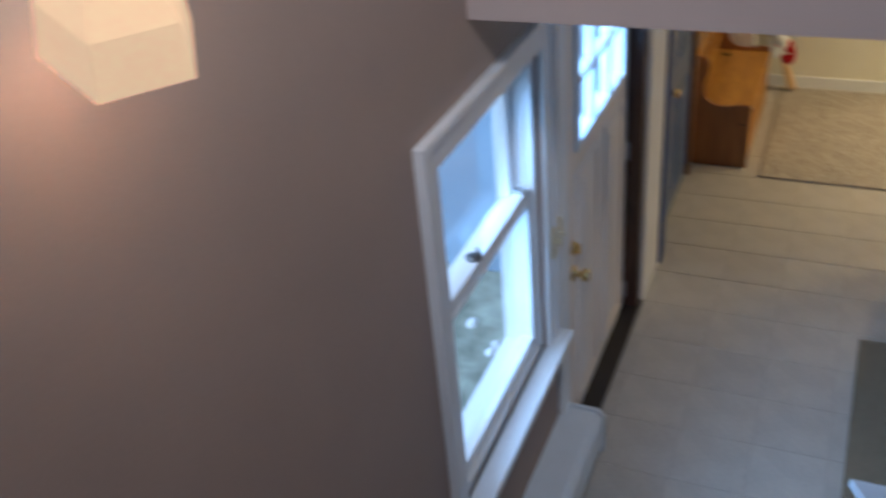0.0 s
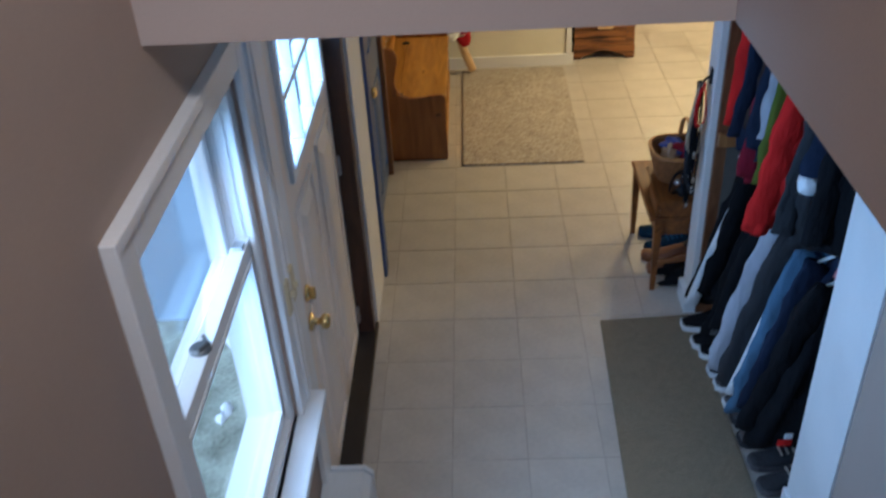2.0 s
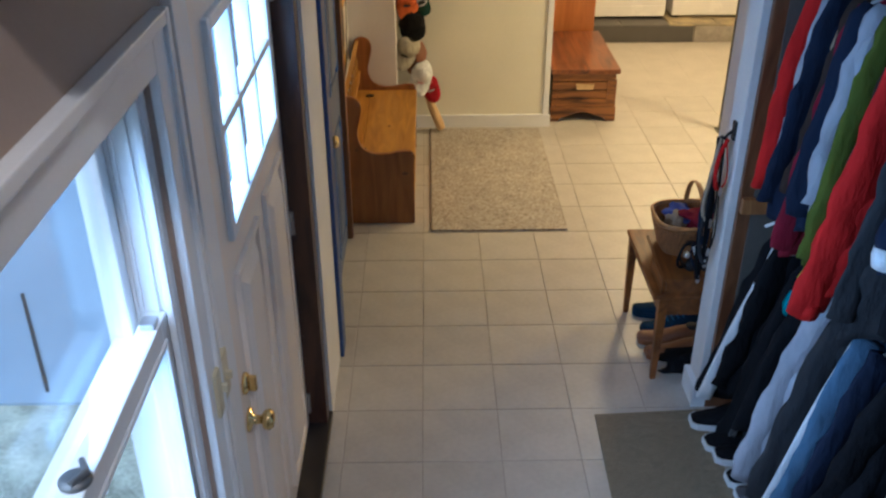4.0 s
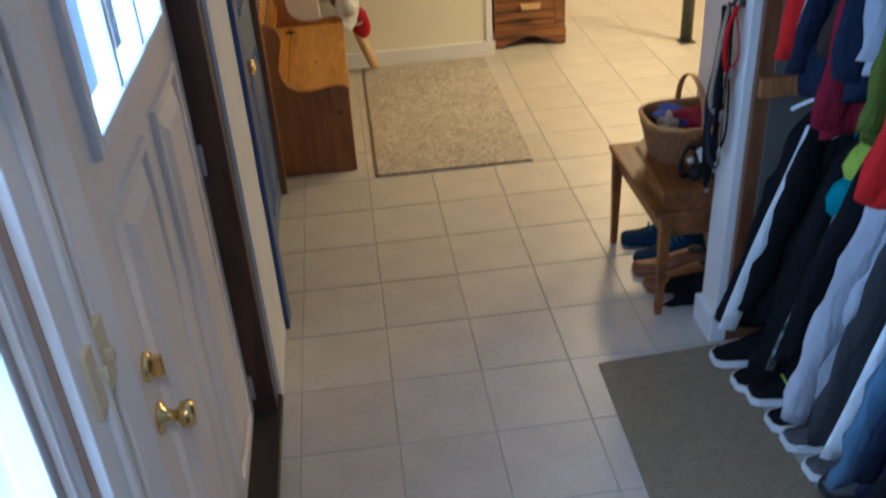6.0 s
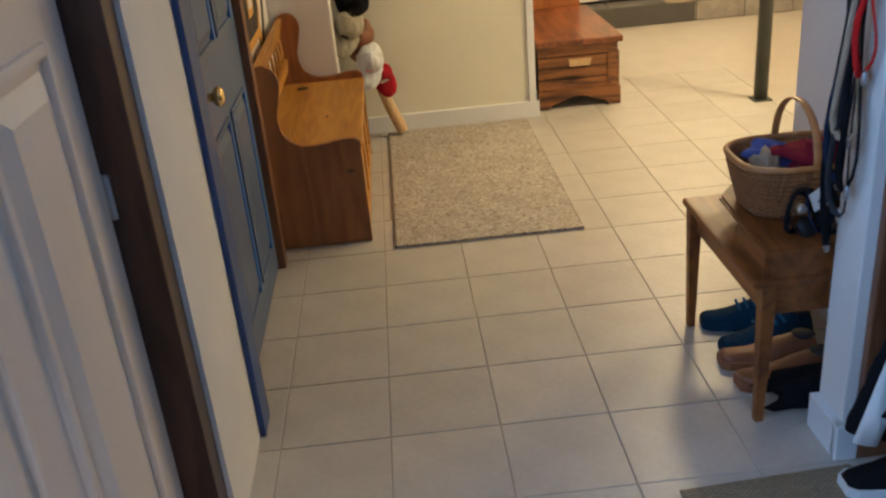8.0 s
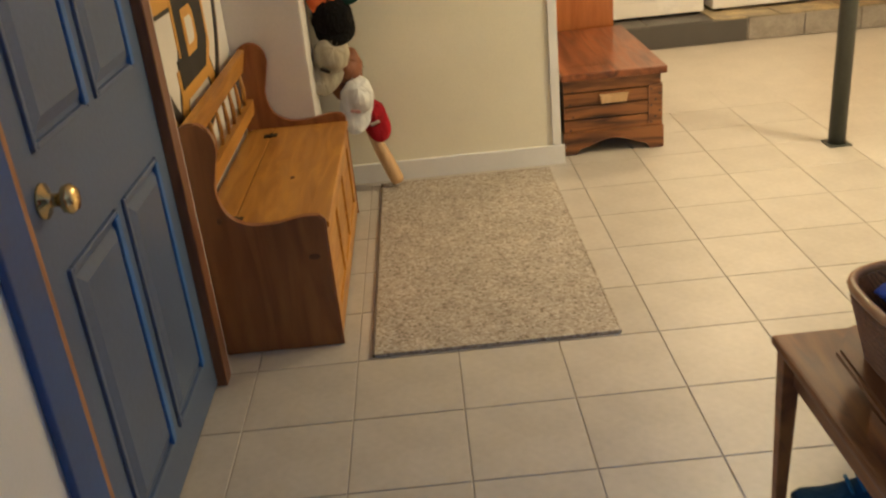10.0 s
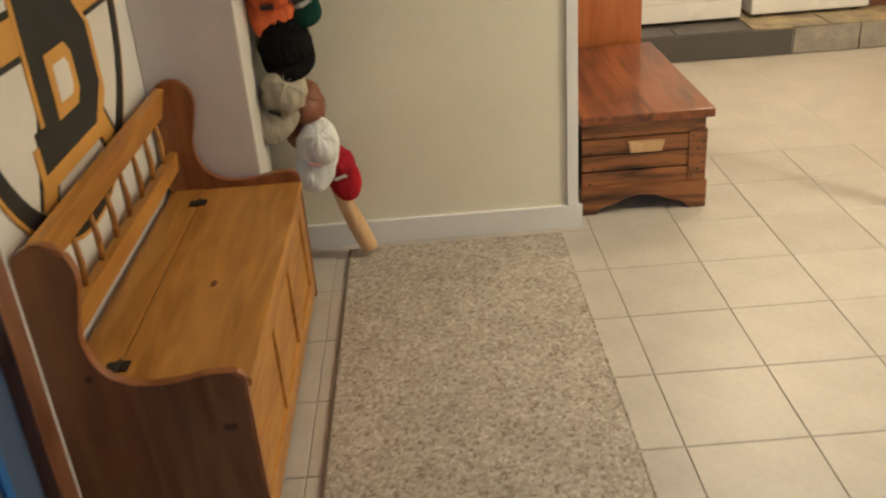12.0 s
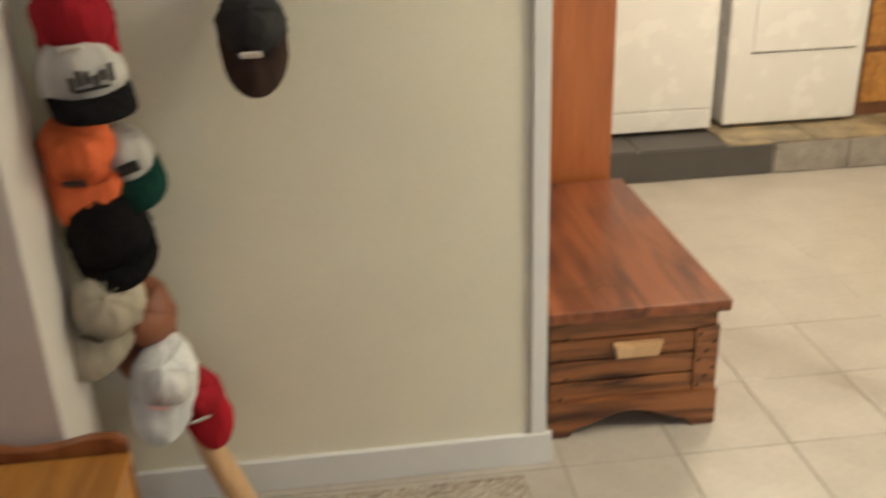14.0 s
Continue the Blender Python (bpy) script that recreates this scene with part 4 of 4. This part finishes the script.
def rrect(cx, cy, hx, hy, z, n=28, p=3.2):
    out = []
    for k in range(n):
        a = 2 * math.pi * k / n
        c, s = math.cos(a), math.sin(a)
        out.append((cx + hx * math.copysign(abs(c) ** (2 / p), c), cy + hy * math.copysign(abs(s) ** (2 / p), s), z))
    return out


BC = (0.845, 4.42)
part("weave", loft([rrect(*BC, 0.135, 0.105, 0.474), rrect(*BC, 0.150, 0.118, 0.53), rrect(*BC, 0.172, 0.135, 0.615), rrect(*BC, 0.162, 0.125, 0.612), rrect(*BC, 0.13, 0.10, 0.50)]), BASKET, basket, smooth=True)
part("rim", tube(rrect(*BC, 0.171, 0.134, 0.618) + rrect(*BC, 0.171, 0.134, 0.618)[:1], 0.009, 8), HOOP, basket, "thick splint rim", smooth=True)
for k in range(9):
    loop = rrect(*BC, 0.138 + 0.0037 * k, 0.108 + 0.003 * k, 0.486 + 0.0135 * k)
    part("weave_band", tube(loop + loop[:1], 0.0058, 6), BASKET, basket, smooth=True)
lows, tops = rrect(*BC, 0.134, 0.104, 0.478, 34), rrect(*BC, 0.166, 0.130, 0.616, 34)
for p, q in zip(lows, tops):
    part("stake", tube([p, q], 0.0045, 5), HOOP, basket)
part("handle", tube([(BC[0] - 0.005, BC[1] + 0.135 * math.cos(a * math.pi / 14), 0.595 + 0.165 * math.sin(a * math.pi / 14) ** 0.8) for a in range(15)], 0.011, 8, flat=0.35), HOOP, basket, "bent wood handle", smooth=True)


def lump(name, at, size, mat, label, category, seed=0, group="", rough=0.9):
    bm = bmesh.new()
    bmesh.ops.create_icosphere(bm, subdivisions=3, radius=1)
    for v in bm.verts:
        k = 1 + rough * noise.noise(v.co * 1.7 + Vector((seed * 3.1, seed, 0))) + 0.35 * noise.noise(v.co * 4 + Vector((seed, 0, 0)))
        v.co = Vector((at[0] + v.co.x * size[0] * k, at[1] + v.co.y * size[1] * k, at[2] + max(-1.0, v.co.z) * size[2] * k))
    return solo(name, bm, mat, label, category, group, smooth=True)


lump("scarf", (0.88, 4.40, 0.605), (0.085, 0.075, 0.040), C_MAROON, "crumpled dark red scarf in the basket", "scarf", 1)
lump("glove", (0.80, 4.47, 0.598), (0.055, 0.05, 0.032), C_ROYAL, "blue knitted glove in the basket", "glove", 2)
lump("glove", (0.94, 4.44, 0.598), (0.05, 0.06, 0.032), C_NAVY, "dark blue glove in the basket", "glove", 3)
lump("mitten", (0.765, 4.43, 0.585), (0.035, 0.05, 0.035), C_BEIGE, "beige mitten in the basket", "glove", 4)
hband = solo("headband", tube([(0.93 + 0.06 * math.cos(a * math.pi / 12), 4.36, 0.625 + 0.045 * math.sin(a * math.pi / 12)) for a in range(13)], 0.007, 8), C_BLACK, "black headband standing in the basket", "headband", smooth=True)
glasses = thing("sunglasses", "black sunglasses lying by the basket", "sunglasses", (0.83, 4.22, 0.472))
for x in (0.79, 0.85):
    part("lens", lathe([(0.004, -0.002), (0.026, -0.001), (0.027, 0.002), (0.004, 0.003)], (x, 4.215, 0.495), 14, (0, -1, 0.5)), BLACK, glasses, "glossy dark lens", smooth=True)
part("bridge", tube([(0.815, 4.213, 0.50), (0.825, 4.213, 0.50)], 0.003, 6), BLACK, glasses)
for x in (0.763, 0.877):
    part("temple", tube([(x, 4.215, 0.497), (x, 4.30, 0.492)], 0.003, 6), BLACK, glasses)
tag = thing("paper_tag", "small white tag on the table", "tag", (0.885, 4.19, 0.472))
part("card", prism([(0.794, 0.547), (0.825, 0.566), (0.806, 0.612), (0.777, 0.592)], "y", 4.186, 4.189), PAPER, tag)
part("print", prism([(0.882, 0.492), (0.895, 0.491), (0.896, 0.505), (0.883, 0.506)], "y", 4.1735, 4.1752), BLACK, tag)

# ---- leashes on a hook ----
hook = thing("coat_hook", "black metal hook on the stub wall", "hook", (0.82, 4.05, 1.16))
part("hook", tube([(0.824, 4.06, 1.19), (0.80, 4.06, 1.17), (0.785, 4.06, 1.15), (0.78, 4.06, 1.165)], 0.006, 8), BLACK, hook, smooth=True)
part("plate", box(0.816, 0.826, 4.045, 4.075, 1.15, 1.22, 0.003), BLACK, hook)
for i, (m, lab, ln, dx) in enumerate(((C_RED, "red webbing dog leash", 0.20, 0.022), (C_BLACK, "black webbing dog leash", 0.46, 0.02), (C_BEIGE, "beige rope dog leash", 0.34, 0.03),
                                      (C_CHAR, "grey patterned dog leash", 0.52, 0.025), (C_NAVY, "dark blue dog leash", 0.44, 0.025), (C_BLACK, "black dog collar strap", 0.60, 0.015))):
    y = 4.025 + 0.014 * i
    x = 0.792 - 0.004 * (i % 3)
    top = 1.165 - 0.004 * i
    pts = [(x - dx * math.sin(k * math.pi / 8) * (1.2 if k < 8 else 0.6), y + 0.012 * math.sin(k * 0.9 + i), top - ln * math.sin(k * math.pi / 16) ** 1.0) for k in range(17)]
    t = thing("dog_leash", lab + " hanging on the hook", "leash", (x, y, top), "leashes on the hook")
    part("strap", tube(pts, 0.008, 6, flat=0.35), m, t, smooth=True)
    part("clip", lathe([(0.005, 0), (0.008, 0.01), (0.006, 0.028), (0.003, 0.034)], (x + 0.002, y, top - ln - 0.02), 8), STEEL, t, smooth=True)


harness = thing("dog_harness", "dark brown and black dog harness piled by the basket", "dog harness", (0.82, 4.22, 0.472))
for i in range(9):
    cx, cy, w = 0.77 + 0.022 * i, 4.215 + 0.014 * math.sin(2.4 * i), 0.045 + 0.012 * math.sin(1.9 * i)
    pts = [(cx + w * math.cos(k * math.pi / 7 + i), cy + 0.030 * math.sin(k * math.pi / 7 * 1.5 + i), 0.478 + 0.05 * (1 + math.sin(k * math.pi / 7 + 0.8 * i)) + 0.004 * (i % 3)) for k in range(13)]
    part("strap", tube(pts, 0.009, 6, flat=0.4), (C_BLACK, C_BROWN, C_BEIGE if i == 4 else C_NAVY)[i % 3], harness, smooth=True)
part("buckle", lathe([(0.006, 0), (0.015, 0.004), (0.012, 0.018), (0.004, 0.022)], (0.759, 4.195, 0.556), 14, (0, -1, 0.3)), STEEL, harness, "shiny chrome buckle", smooth=True)

# all of these stand on the upper tier of the table
for ob in list(scene.objects):
    if ob.parent is None and ob.name.split(".")[0] in ("wicker_basket", "scarf", "glove", "mitten", "headband", "sunglasses", "paper_tag", "dog_harness"):
        ob.location.z += 0.042


# ---- shoes ----
def shoe(at, turn, upper, sole, label, length=0.28, high=0.10, lace=None, group="shoes by the closet"):
    t = thing("shoe", label, "shoe", at, group)
    m = pose(*at, 0, 0, turn)
    L = length

    def outline(s):
        return 0.038 + 0.012 * math.sin(min(1, s) * math.pi * 0.9 + 0.35)
    stations = [0.0, 0.04, 0.12, 0.25, 0.40, 0.55, 0.70, 0.84, 0.94, 1.0]
    tops = [0.55, 0.85, 1.0, 0.97, 0.85, 0.66, 0.50, 0.42, 0.34, 0.2]

    def section(s, top, low, grow):
        w = (outline(s) if 0.03 < s < 0.97 else outline(s) * 0.62) + grow
        x = s * L
        return [(x, w * math.cos(a * math.pi / 8) * (1 if math.sin(a * math.pi / 8) < 0.3 else 0.86), low + (top - low) * max(0, math.sin(a * math.pi / 8)) ** 0.7) for a in range(9)]
    bm = loft([section(s, max(0.045, high * k), 0.02, 0) for s, k in zip(stations, tops)])
    bmesh.ops.transform(bm, matrix=m, verts=bm.verts)
    up = part("upper", bm, upper, t, smooth=True)
    bm = loft([[(s * L, (outline(s) if 0.03 < s < 0.97 else outline(s) * 0.66) * sg * 1.06, z) for sg, z in ((-1, 0.0), (1, 0.0), (1, 0.026), (-1, 0.026))] for s in [-0.012] + stations[1:-1] + [1.015]])
    bmesh.ops.transform(bm, matrix=m, verts=bm.verts)
    part("sole", bm, sole, t, "rubber sole")
    bm = loft([[(L * (0.16 + 0.11 * math.cos(a * math.pi / 6)), 0.026 * math.sin(a * math.pi / 6), high * 0.93 + d) for a in range(12)] for d in (-0.004, 0.006)])
    bmesh.ops.transform(bm, matrix=m, verts=bm.verts)
    part("collar", bm, GAP, up, smooth=True)
    if lace:
        for k in range(4):
            s = 0.36 + 0.085 * k
            h = high * (0.90 - 0.62 * (s - 0.33))
            bm = tube([(s * L, -0.03, h - 0.012), (s * L + 0.008, 0, h + 0.006), (s * L, 0.03, h - 0.012)], 0.0042, 6)
            bmesh.ops.transform(bm, matrix=m, verts=bm.verts)
            part("lace", bm, lace, t)


for at, turn, u, s, lab, hi, lc in (
        ((1.05, 3.850, 0.009), 178, C_BLACK, C_SOLE, "black high-top sneaker with white sole", 0.13, None),
        ((1.07, 3.745, 0.009), 184, C_BLACK, C_SOLE, "black high-top sneaker with white sole", 0.13, None),
        ((1.09, 3.640, 0.009), 176, C_BLACK, C_SOLE, "black running shoe with lime laces", 0.10, C_LIME),
        ((1.10, 3.545, 0.009), 183, C_BLACK, C_SOLE, "black running shoe with lime laces", 0.10, C_LIME),
        ((1.11, 3.445, 0.009), 180, C_GREYSHOE, C_SOLE, "grey and tan trail shoe", 0.10, C_LACE),
        ((1.12, 3.345, 0.009), 185, C_GREYSHOE, C_SOLE, "grey and tan trail shoe", 0.10, C_LACE),
        ((1.13, 3.235, 0.009), 178, C_GREYSHOE, C_CHAR, "dark grey trail shoe", 0.10, C_LACE),
        ((1.13, 3.135, 0.009), 184, C_GREYSHOE, C_CHAR, "dark grey trail shoe", 0.10, C_LACE),
        ((1.14, 3.020, 0.009), 186, C_CHAR, C_GREYSHOE, "black hiking shoe with beige laces", 0.11, C_LACE),
        ((1.14, 2.915, 0.009), 190, C_CHAR, C_GREYSHOE, "black hiking shoe with beige laces", 0.11, C_LACE)):
    shoe(at, turn, u, s, lab, high=hi, lace=lc)
UT = "shoes under the table"
shoe((0.98, 4.640, 0.002), 172, C_SHOEBLUE, C_SHOEBLUE, "blue running shoe under the table", 0.28, 0.11, C_SHOETRIM, UT)
shoe((0.99, 4.545, 0.002), 186, C_SHOEBLUE, C_SHOEBLUE, "blue running shoe under the table", 0.28, 0.11, C_SHOETRIM, UT)
shoe((0.96, 4.430, 0.002), 176, C_TAN, C_TAN, "brown leather loafer under the table", 0.28, 0.09, None, UT)
shoe((0.97, 4.340, 0.002), 182, C_TAN, C_TAN, "brown leather loafer under the table", 0.28, 0.09, None, UT)
lump("bag", (0.86, 4.225, 0.045), (0.135, 0.055, 0.055), C_BLACK, "slumped black bag under the table", "bag", 7)

# ---- closet fittings ----
panel = thing("side_board", "brown wooden side board of the closet", "closet panel", (1.15, 3.98, 0))
part("board", box(0.852, 1.50, 3.972, 3.998, 0.0, 2.10, 0.003), CLOSETWOOD, panel)
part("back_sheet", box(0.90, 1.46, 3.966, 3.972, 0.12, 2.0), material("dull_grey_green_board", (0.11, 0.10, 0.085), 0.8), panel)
part("cleat", box(0.856, 1.45, 3.945, 3.972, 0.905, 0.965, 0.003), RAWWOOD, panel, "pale wooden cleat")
part("socket", lathe([(0.032, 0), (0.032, 0.02), (0.02, 0.02)], (1.03, 3.945, 0.94), 16, (0, -1, 0)), C_SOLE, panel, "white rod socket", smooth=True)
for z in (1.02, 1.90):
    rod = thing("closet_rod", "white closet rod the coats hang on", "rod", (1.16, 3.4, z), "closet rods")
    part("bar", tube([(1.16, 2.80, z), (1.16, 3.972, z)], 0.015, 12), C_SOLE, rod, smooth=True)


# ---- garments ----
def garment(name, y, top, hem, mat, label, category="coat", half=0.225, thick=0.043, cx=1.14, sleeves=True, sleeve_mat=None, stripe=None, lining=None, seed=1, cuff=None,
            sleeve_end=None, swing=0.0, stripe_x=-0.16, flare=0.25, sleeve_r=0.048, stripe_r=0.019):
    rod_z = 1.90 if top > 1.2 else 1.02
    t = thing(name, label, category, (cx, y, hem), "clothes in the closet")
    n, lv = 44, 26
    rings = []
    for j in range(lv + 1):
        f = j / lv
        z = hem + (top - hem) * f
        w = half * (1.0 + flare * (0.5 - f)) * (1.0 if f < 0.80 else 1.0 - 0.74 * ((f - 0.80) / 0.20) ** 1.4)
        d = thick * (0.75 + 0.35 * math.sin(math.pi * min(1, f * 1.05)))
        ring_pts = []
        for k in range(n):
            a = 2 * math.pi * k / n
            fold = 1 + 0.30 * (1 - 0.6 * f) * math.sin(5 * a + seed * 2.3 + 1.6 * math.sin(3 * f + seed)) + 0.12 * math.sin(11 * a + seed)
            ring_pts.append((cx + swing * (1 - f) + w * math.copysign(abs(math.cos(a)) ** 0.7, math.cos(a)), y + d * math.sin(a) * fold, z + 0.014 * math.sin(2 * a + seed) * (1 - f)))
        rings.append(ring_pts)
    body = part("body", crumple(loft(rings), 0.017, 8, seed), mat, t, smooth=True)
    if sleeves:
        se = sleeve_end if sleeve_end is not None else hem + 0.06
        for sd in (-1, 1):
            zs = top - (top - hem) * 0.07
            pts = []
            for k in range(19):
                f = k / 18
                reach = half * (0.62 + 0.42 * f ** 0.6 + flare * 0.45 * f)
                pts.append((cx + sd * reach + swing * f + 0.004 * math.sin(5 * f + seed), y - 0.020 - 0.014 * math.sin(seed * 1.7) + 0.018 * math.sin(4 * f + seed), zs + (se - zs) * f))
            bm = tube(pts, [sleeve_r + 0.008 - 0.016 * (k / 18) + 0.004 * math.sin(k * 1.3 + seed) for k in range(19)], 16, flat=0.42)
            part("sleeve", crumple(bm, 0.014, 13, seed + sd), sleeve_mat or mat, t, smooth=True)
            if cuff and sd < 0:
                p = Vector(pts[-1])
                part("cuff", lathe([(0.034, -0.006), (0.039, 0.02), (0.037, 0.045)], (p.x, p.y, p.z - 0.01), 12), cuff, t, smooth=True)
    if stripe:
        pts = []
        for k in range(13):
            f = k / 12
            w = half * (1.0 + flare * (0.5 - f))
            pts.append((cx + stripe_x / 0.225 * w + swing * (1 - f), y - thick * (1.15 + 0.12 * math.sin(6 * f + seed)) - 0.008, hem + 0.02 + (top - hem) * 0.84 * f))
        part("stripe", tube(pts, stripe_r, 10, flat=0.35), stripe, t, smooth=True)
    if lining:
        part("lining", loft([[(cx - 0.02 + 0.09 * math.cos(a * math.pi / 8) * s, y - thick * 1.2 + 0.02 * math.sin(a * math.pi / 8), z) for a in range(16)] for z, s in ((top - 0.20, 0.3), (top - 0.08, 0.9), (top - 0.01, 0.7))]), lining, t, smooth=True)
    h = thing("hanger", "white plastic clothes hanger on the rod", "hanger", (cx, y, top), "hangers on the rods")
    part("shoulders", tube([(cx - half * 0.8, y, top - 0.075), (cx, y, top + 0.008), (cx + half * 0.8, y, top - 0.075)], 0.006, 8), C_SOLE, h, smooth=True)
    part("hook", tube([(cx, y, top + 0.004), (cx + 0.004, y, rod_z - 0.03), (1.16 - 0.022, y, rod_z), (1.16, y, rod_z + 0.021), (1.16 + 0.02, y, rod_z + 0.004)], 0.003, 6), STEEL, h, smooth=True)
    return t


UPPER = (
    (3.905, 1.08, C_RED, "bright red fleece jacket", dict(sleeve_end=1.06, seed=1, sleeve_r=0.055)),
    (3.845, 1.10, C_GREY, "light grey zip jacket", dict(seed=2, half=0.20)),
    (3.775, 0.99, C_NAVY, "dark navy padded jacket", dict(seed=3, half=0.235)),
    (3.700, 1.06, C_BEIGE, "beige and brown plaid shirt", dict(seed=4, half=0.20, sleeve_mat=C_BROWN)),
    (3.640, 0.92, C_MAROON, "maroon sweatshirt", dict(seed=5, sleeve_end=0.95)),
    (3.575, 1.04, C_NAVY, "navy jacket with white piping", dict(seed=6, stripe=C_WHITE)),
    (3.510, 1.12, C_GREY, "pale grey fleece", dict(seed=7, half=0.215)),
    (3.440, 0.98, C_GREEN, "olive green rain jacket", dict(seed=8, half=0.235)),
    (3.350, 0.98, C_BROWN, "dark brown winter coat", dict(seed=9, half=0.22, thick=0.05)),
    (3.255, 1.02, C_RED, "bright red jacket with wide sleeves", dict(seed=10, half=0.265, sleeve_end=0.94, sleeve_r=0.066, cuff=C_RED)),
    (3.155, 0.93, C_CHAR, "charcoal winter coat", dict(seed=11, thick=0.05)),
    (3.045, 1.20, C_NAVY, "dark blue jacket with pale trim", dict(seed=12, half=0.22, cuff=C_WHITE)),
    (2.935, 1.05, C_BLACK, "black winter parka", dict(seed=13, thick=0.055, half=0.22)),
)
for y, hem, m, lab, kw in UPPER:
    garment("jacket", y, 1.80, hem, m, lab + " on a hanger", "jacket", **kw)
C_CAMO = speckle("camouflage_zip_tape", [(0.20, 0.21, 0.22), (0.03, 0.03, 0.03), (0.42, 0.43, 0.44)], 60)
LOWER = (
    (3.895, 0.14, C_BLACK, "black track jacket with a wide white stripe", dict(seed=21, half=0.262, sleeves=False, stripe=C_WHITE, stripe_x=-0.217, stripe_r=0.032)),
    (3.800, 0.22, C_BLACK, "black jacket with teal lining", dict(seed=22, sleeve_end=0.25, lining=C_TEAL)),
    (3.690, 0.12, C_BLACK, "long black coat with camouflage zip", dict(seed=23, thick=0.05, half=0.24, sleeves=False, stripe=C_CAMO, stripe_x=-0.20, stripe_r=0.015)),
    (3.520, 0.22, C_BLACK, "black hooded sweatshirt on the lower rod", dict(seed=24)),
    (3.390, 0.22, C_GREY, "light grey hooded sweatshirt", dict(seed=25, half=0.245, sleeve_end=0.18)),
    (3.275, 0.16, C_CHAR, "charcoal jacket with white shoulder stripe", dict(seed=26, half=0.25, stripe=C_WHITE, stripe_x=-0.205, stripe_r=0.034)),
    (3.180, 0.14, C_BLUE, "sky blue sports jacket on a hanger", dict(seed=27, half=0.235, sleeve_end=0.16)),
    (3.090, 0.17, C_NAVY, "navy jacket with pink collar lining", dict(seed=28, lining=material("pink_lining", (0.5, 0.2, 0.2)))),
    (2.955, 0.19, C_BLACK, "bulky black winter coat with a small red label", dict(seed=29, thick=0.075, half=0.245, sleeve_end=0.24)),
)
for y, hem, m, lab, kw in LOWER:
    g = garment("jacket", y, 0.96, hem, m, lab, "jacket", flare=0.75, **kw)
    if "camouflage" in lab:
        for nm, mt, cz, x0, yy in (("teal_panel", C_TEALBRIGHT, 0.735, 0.985, 3.628), ("lime_panel", C_LIME, 0.835, 1.015, 3.628)):
            rings = [[(x0 + 0.35 * (cz - z) * -0.6 + 0.05 * sc * math.cos(a * math.pi / 10), yy + 0.030 * sc * math.sin(a * math.pi / 10) * (1 + 0.2 * math.sin(a)), z) for a in range(20)]
                     for z, sc in ((cz - 0.065, 0.25), (cz - 0.045, 0.75), (cz - 0.01, 1.0), (cz + 0.03, 0.9), (cz + 0.058, 0.5))]
            part(nm, crumple(loft(rings), 0.008, 22, 3), mt, g, "bright sports panel", smooth=True)
badge = thing("garment_label", "small red and white label on the black coat", "label", (0.92, 2.87, 0.27))
part("red_patch", box(0.895, 0.945, 2.862, 2.868, 0.245, 0.275, 0.002), C_RED, badge)
part("white_patch", box(0.915, 0.945, 2.862, 2.868, 0.280, 0.305, 0.002), C_WHITE, badge)

# ---- wall sconce and the frame over the stairs ----
sconce = thing("wall_sconce", "glowing frosted glass wall sconce over the stairs", "lamp", (-0.765, 0.71, 2.67))
part("back_plate", lathe([(0.045, 0), (0.045, 0.01), (0.02, 0.02)], (-0.765, 0.71, 2.755), 18, (1, 0, 0)), BRASS, sconce, smooth=True)
part("arm", tube([(-0.75, 0.71, 2.755), (-0.68, 0.71, 2.785), (-0.635, 0.715, 2.755), (-0.63, 0.717, 2.70)], 0.008, 8), BRASS, sconce, smooth=True)
shade = part("shade", lathe([(0.035, 0.130), (0.060, 0.115), (0.082, 0.07), (0.092, 0.0), (0.088, 0.0), (0.077, 0.07), (0.055, 0.110)], (-0.625, 0.705, 2.552), 5, (0.30, -0.22, 1), caps=False), SHADE, sconce, "frosted glass bell shade")
bulb = part("bulb", lathe([(0.008, -0.03), (0.022, -0.015), (0.022, 0.01), (0.012, 0.035)], (-0.62, 0.725, 2.615), 12), BULB, sconce, smooth=True)

shade.visible_shadow = bulb.visible_shadow = False
sconce.location += Vector((0, 0.020, 0.035))

# ---- floor tiles ----
PITCH, TX, TY = 0.305, 0.0, 4.582
mesh = mesh_of(box(-PITCH / 2 + 0.0016, PITCH / 2 - 0.0016, -PITCH / 2 + 0.0016, PITCH / 2 - 0.0016, -0.012, 0.0, 0.0015, seg=1), "tile", TILE)
rest = []
for i in range(-3, 12):
    for j in range(-9, 15):
        c = (TX + PITCH * (i + 0.5), TY + PITCH * (j + 0.5))
        inside = (c[0] < 0.95 or c[1] > 4.1) and not (c[1] > 7.3 and c[0] < 0.45)
        if not inside:
            continue
        if c[0] > 1.7 or c[1] > 7.75:
            rest.append(c)
            continue
        o = new("tile", mesh)
        o.parent = floor
        o.location = (*c, 0)
far = [(x + sx * (PITCH / 2 - 0.0004), y + sy * (PITCH / 2 - 0.0004), z) for x, y in rest for z in (-0.012, 0.0) for sx, sy in ((-1, -1), (1, -1), (1, 1), (-1, 1))]
quads = []
for k in range(len(rest)):
    b0 = 8 * k
    quads += [(b0 + 4, b0 + 5, b0 + 6, b0 + 7)] + [(b0 + s, b0 + (s + 1) % 4, b0 + 4 + (s + 1) % 4, b0 + 4 + s) for s in range(4)]
me = bpy.data.meshes.new("far_tiles")
me.from_pydata(far, [], quads)
me.materials.append(TILE)
ft = new("far_tiles", me)
ft.parent = floor
tagged(ft, "cream tiles of the far room", kind="stuff")
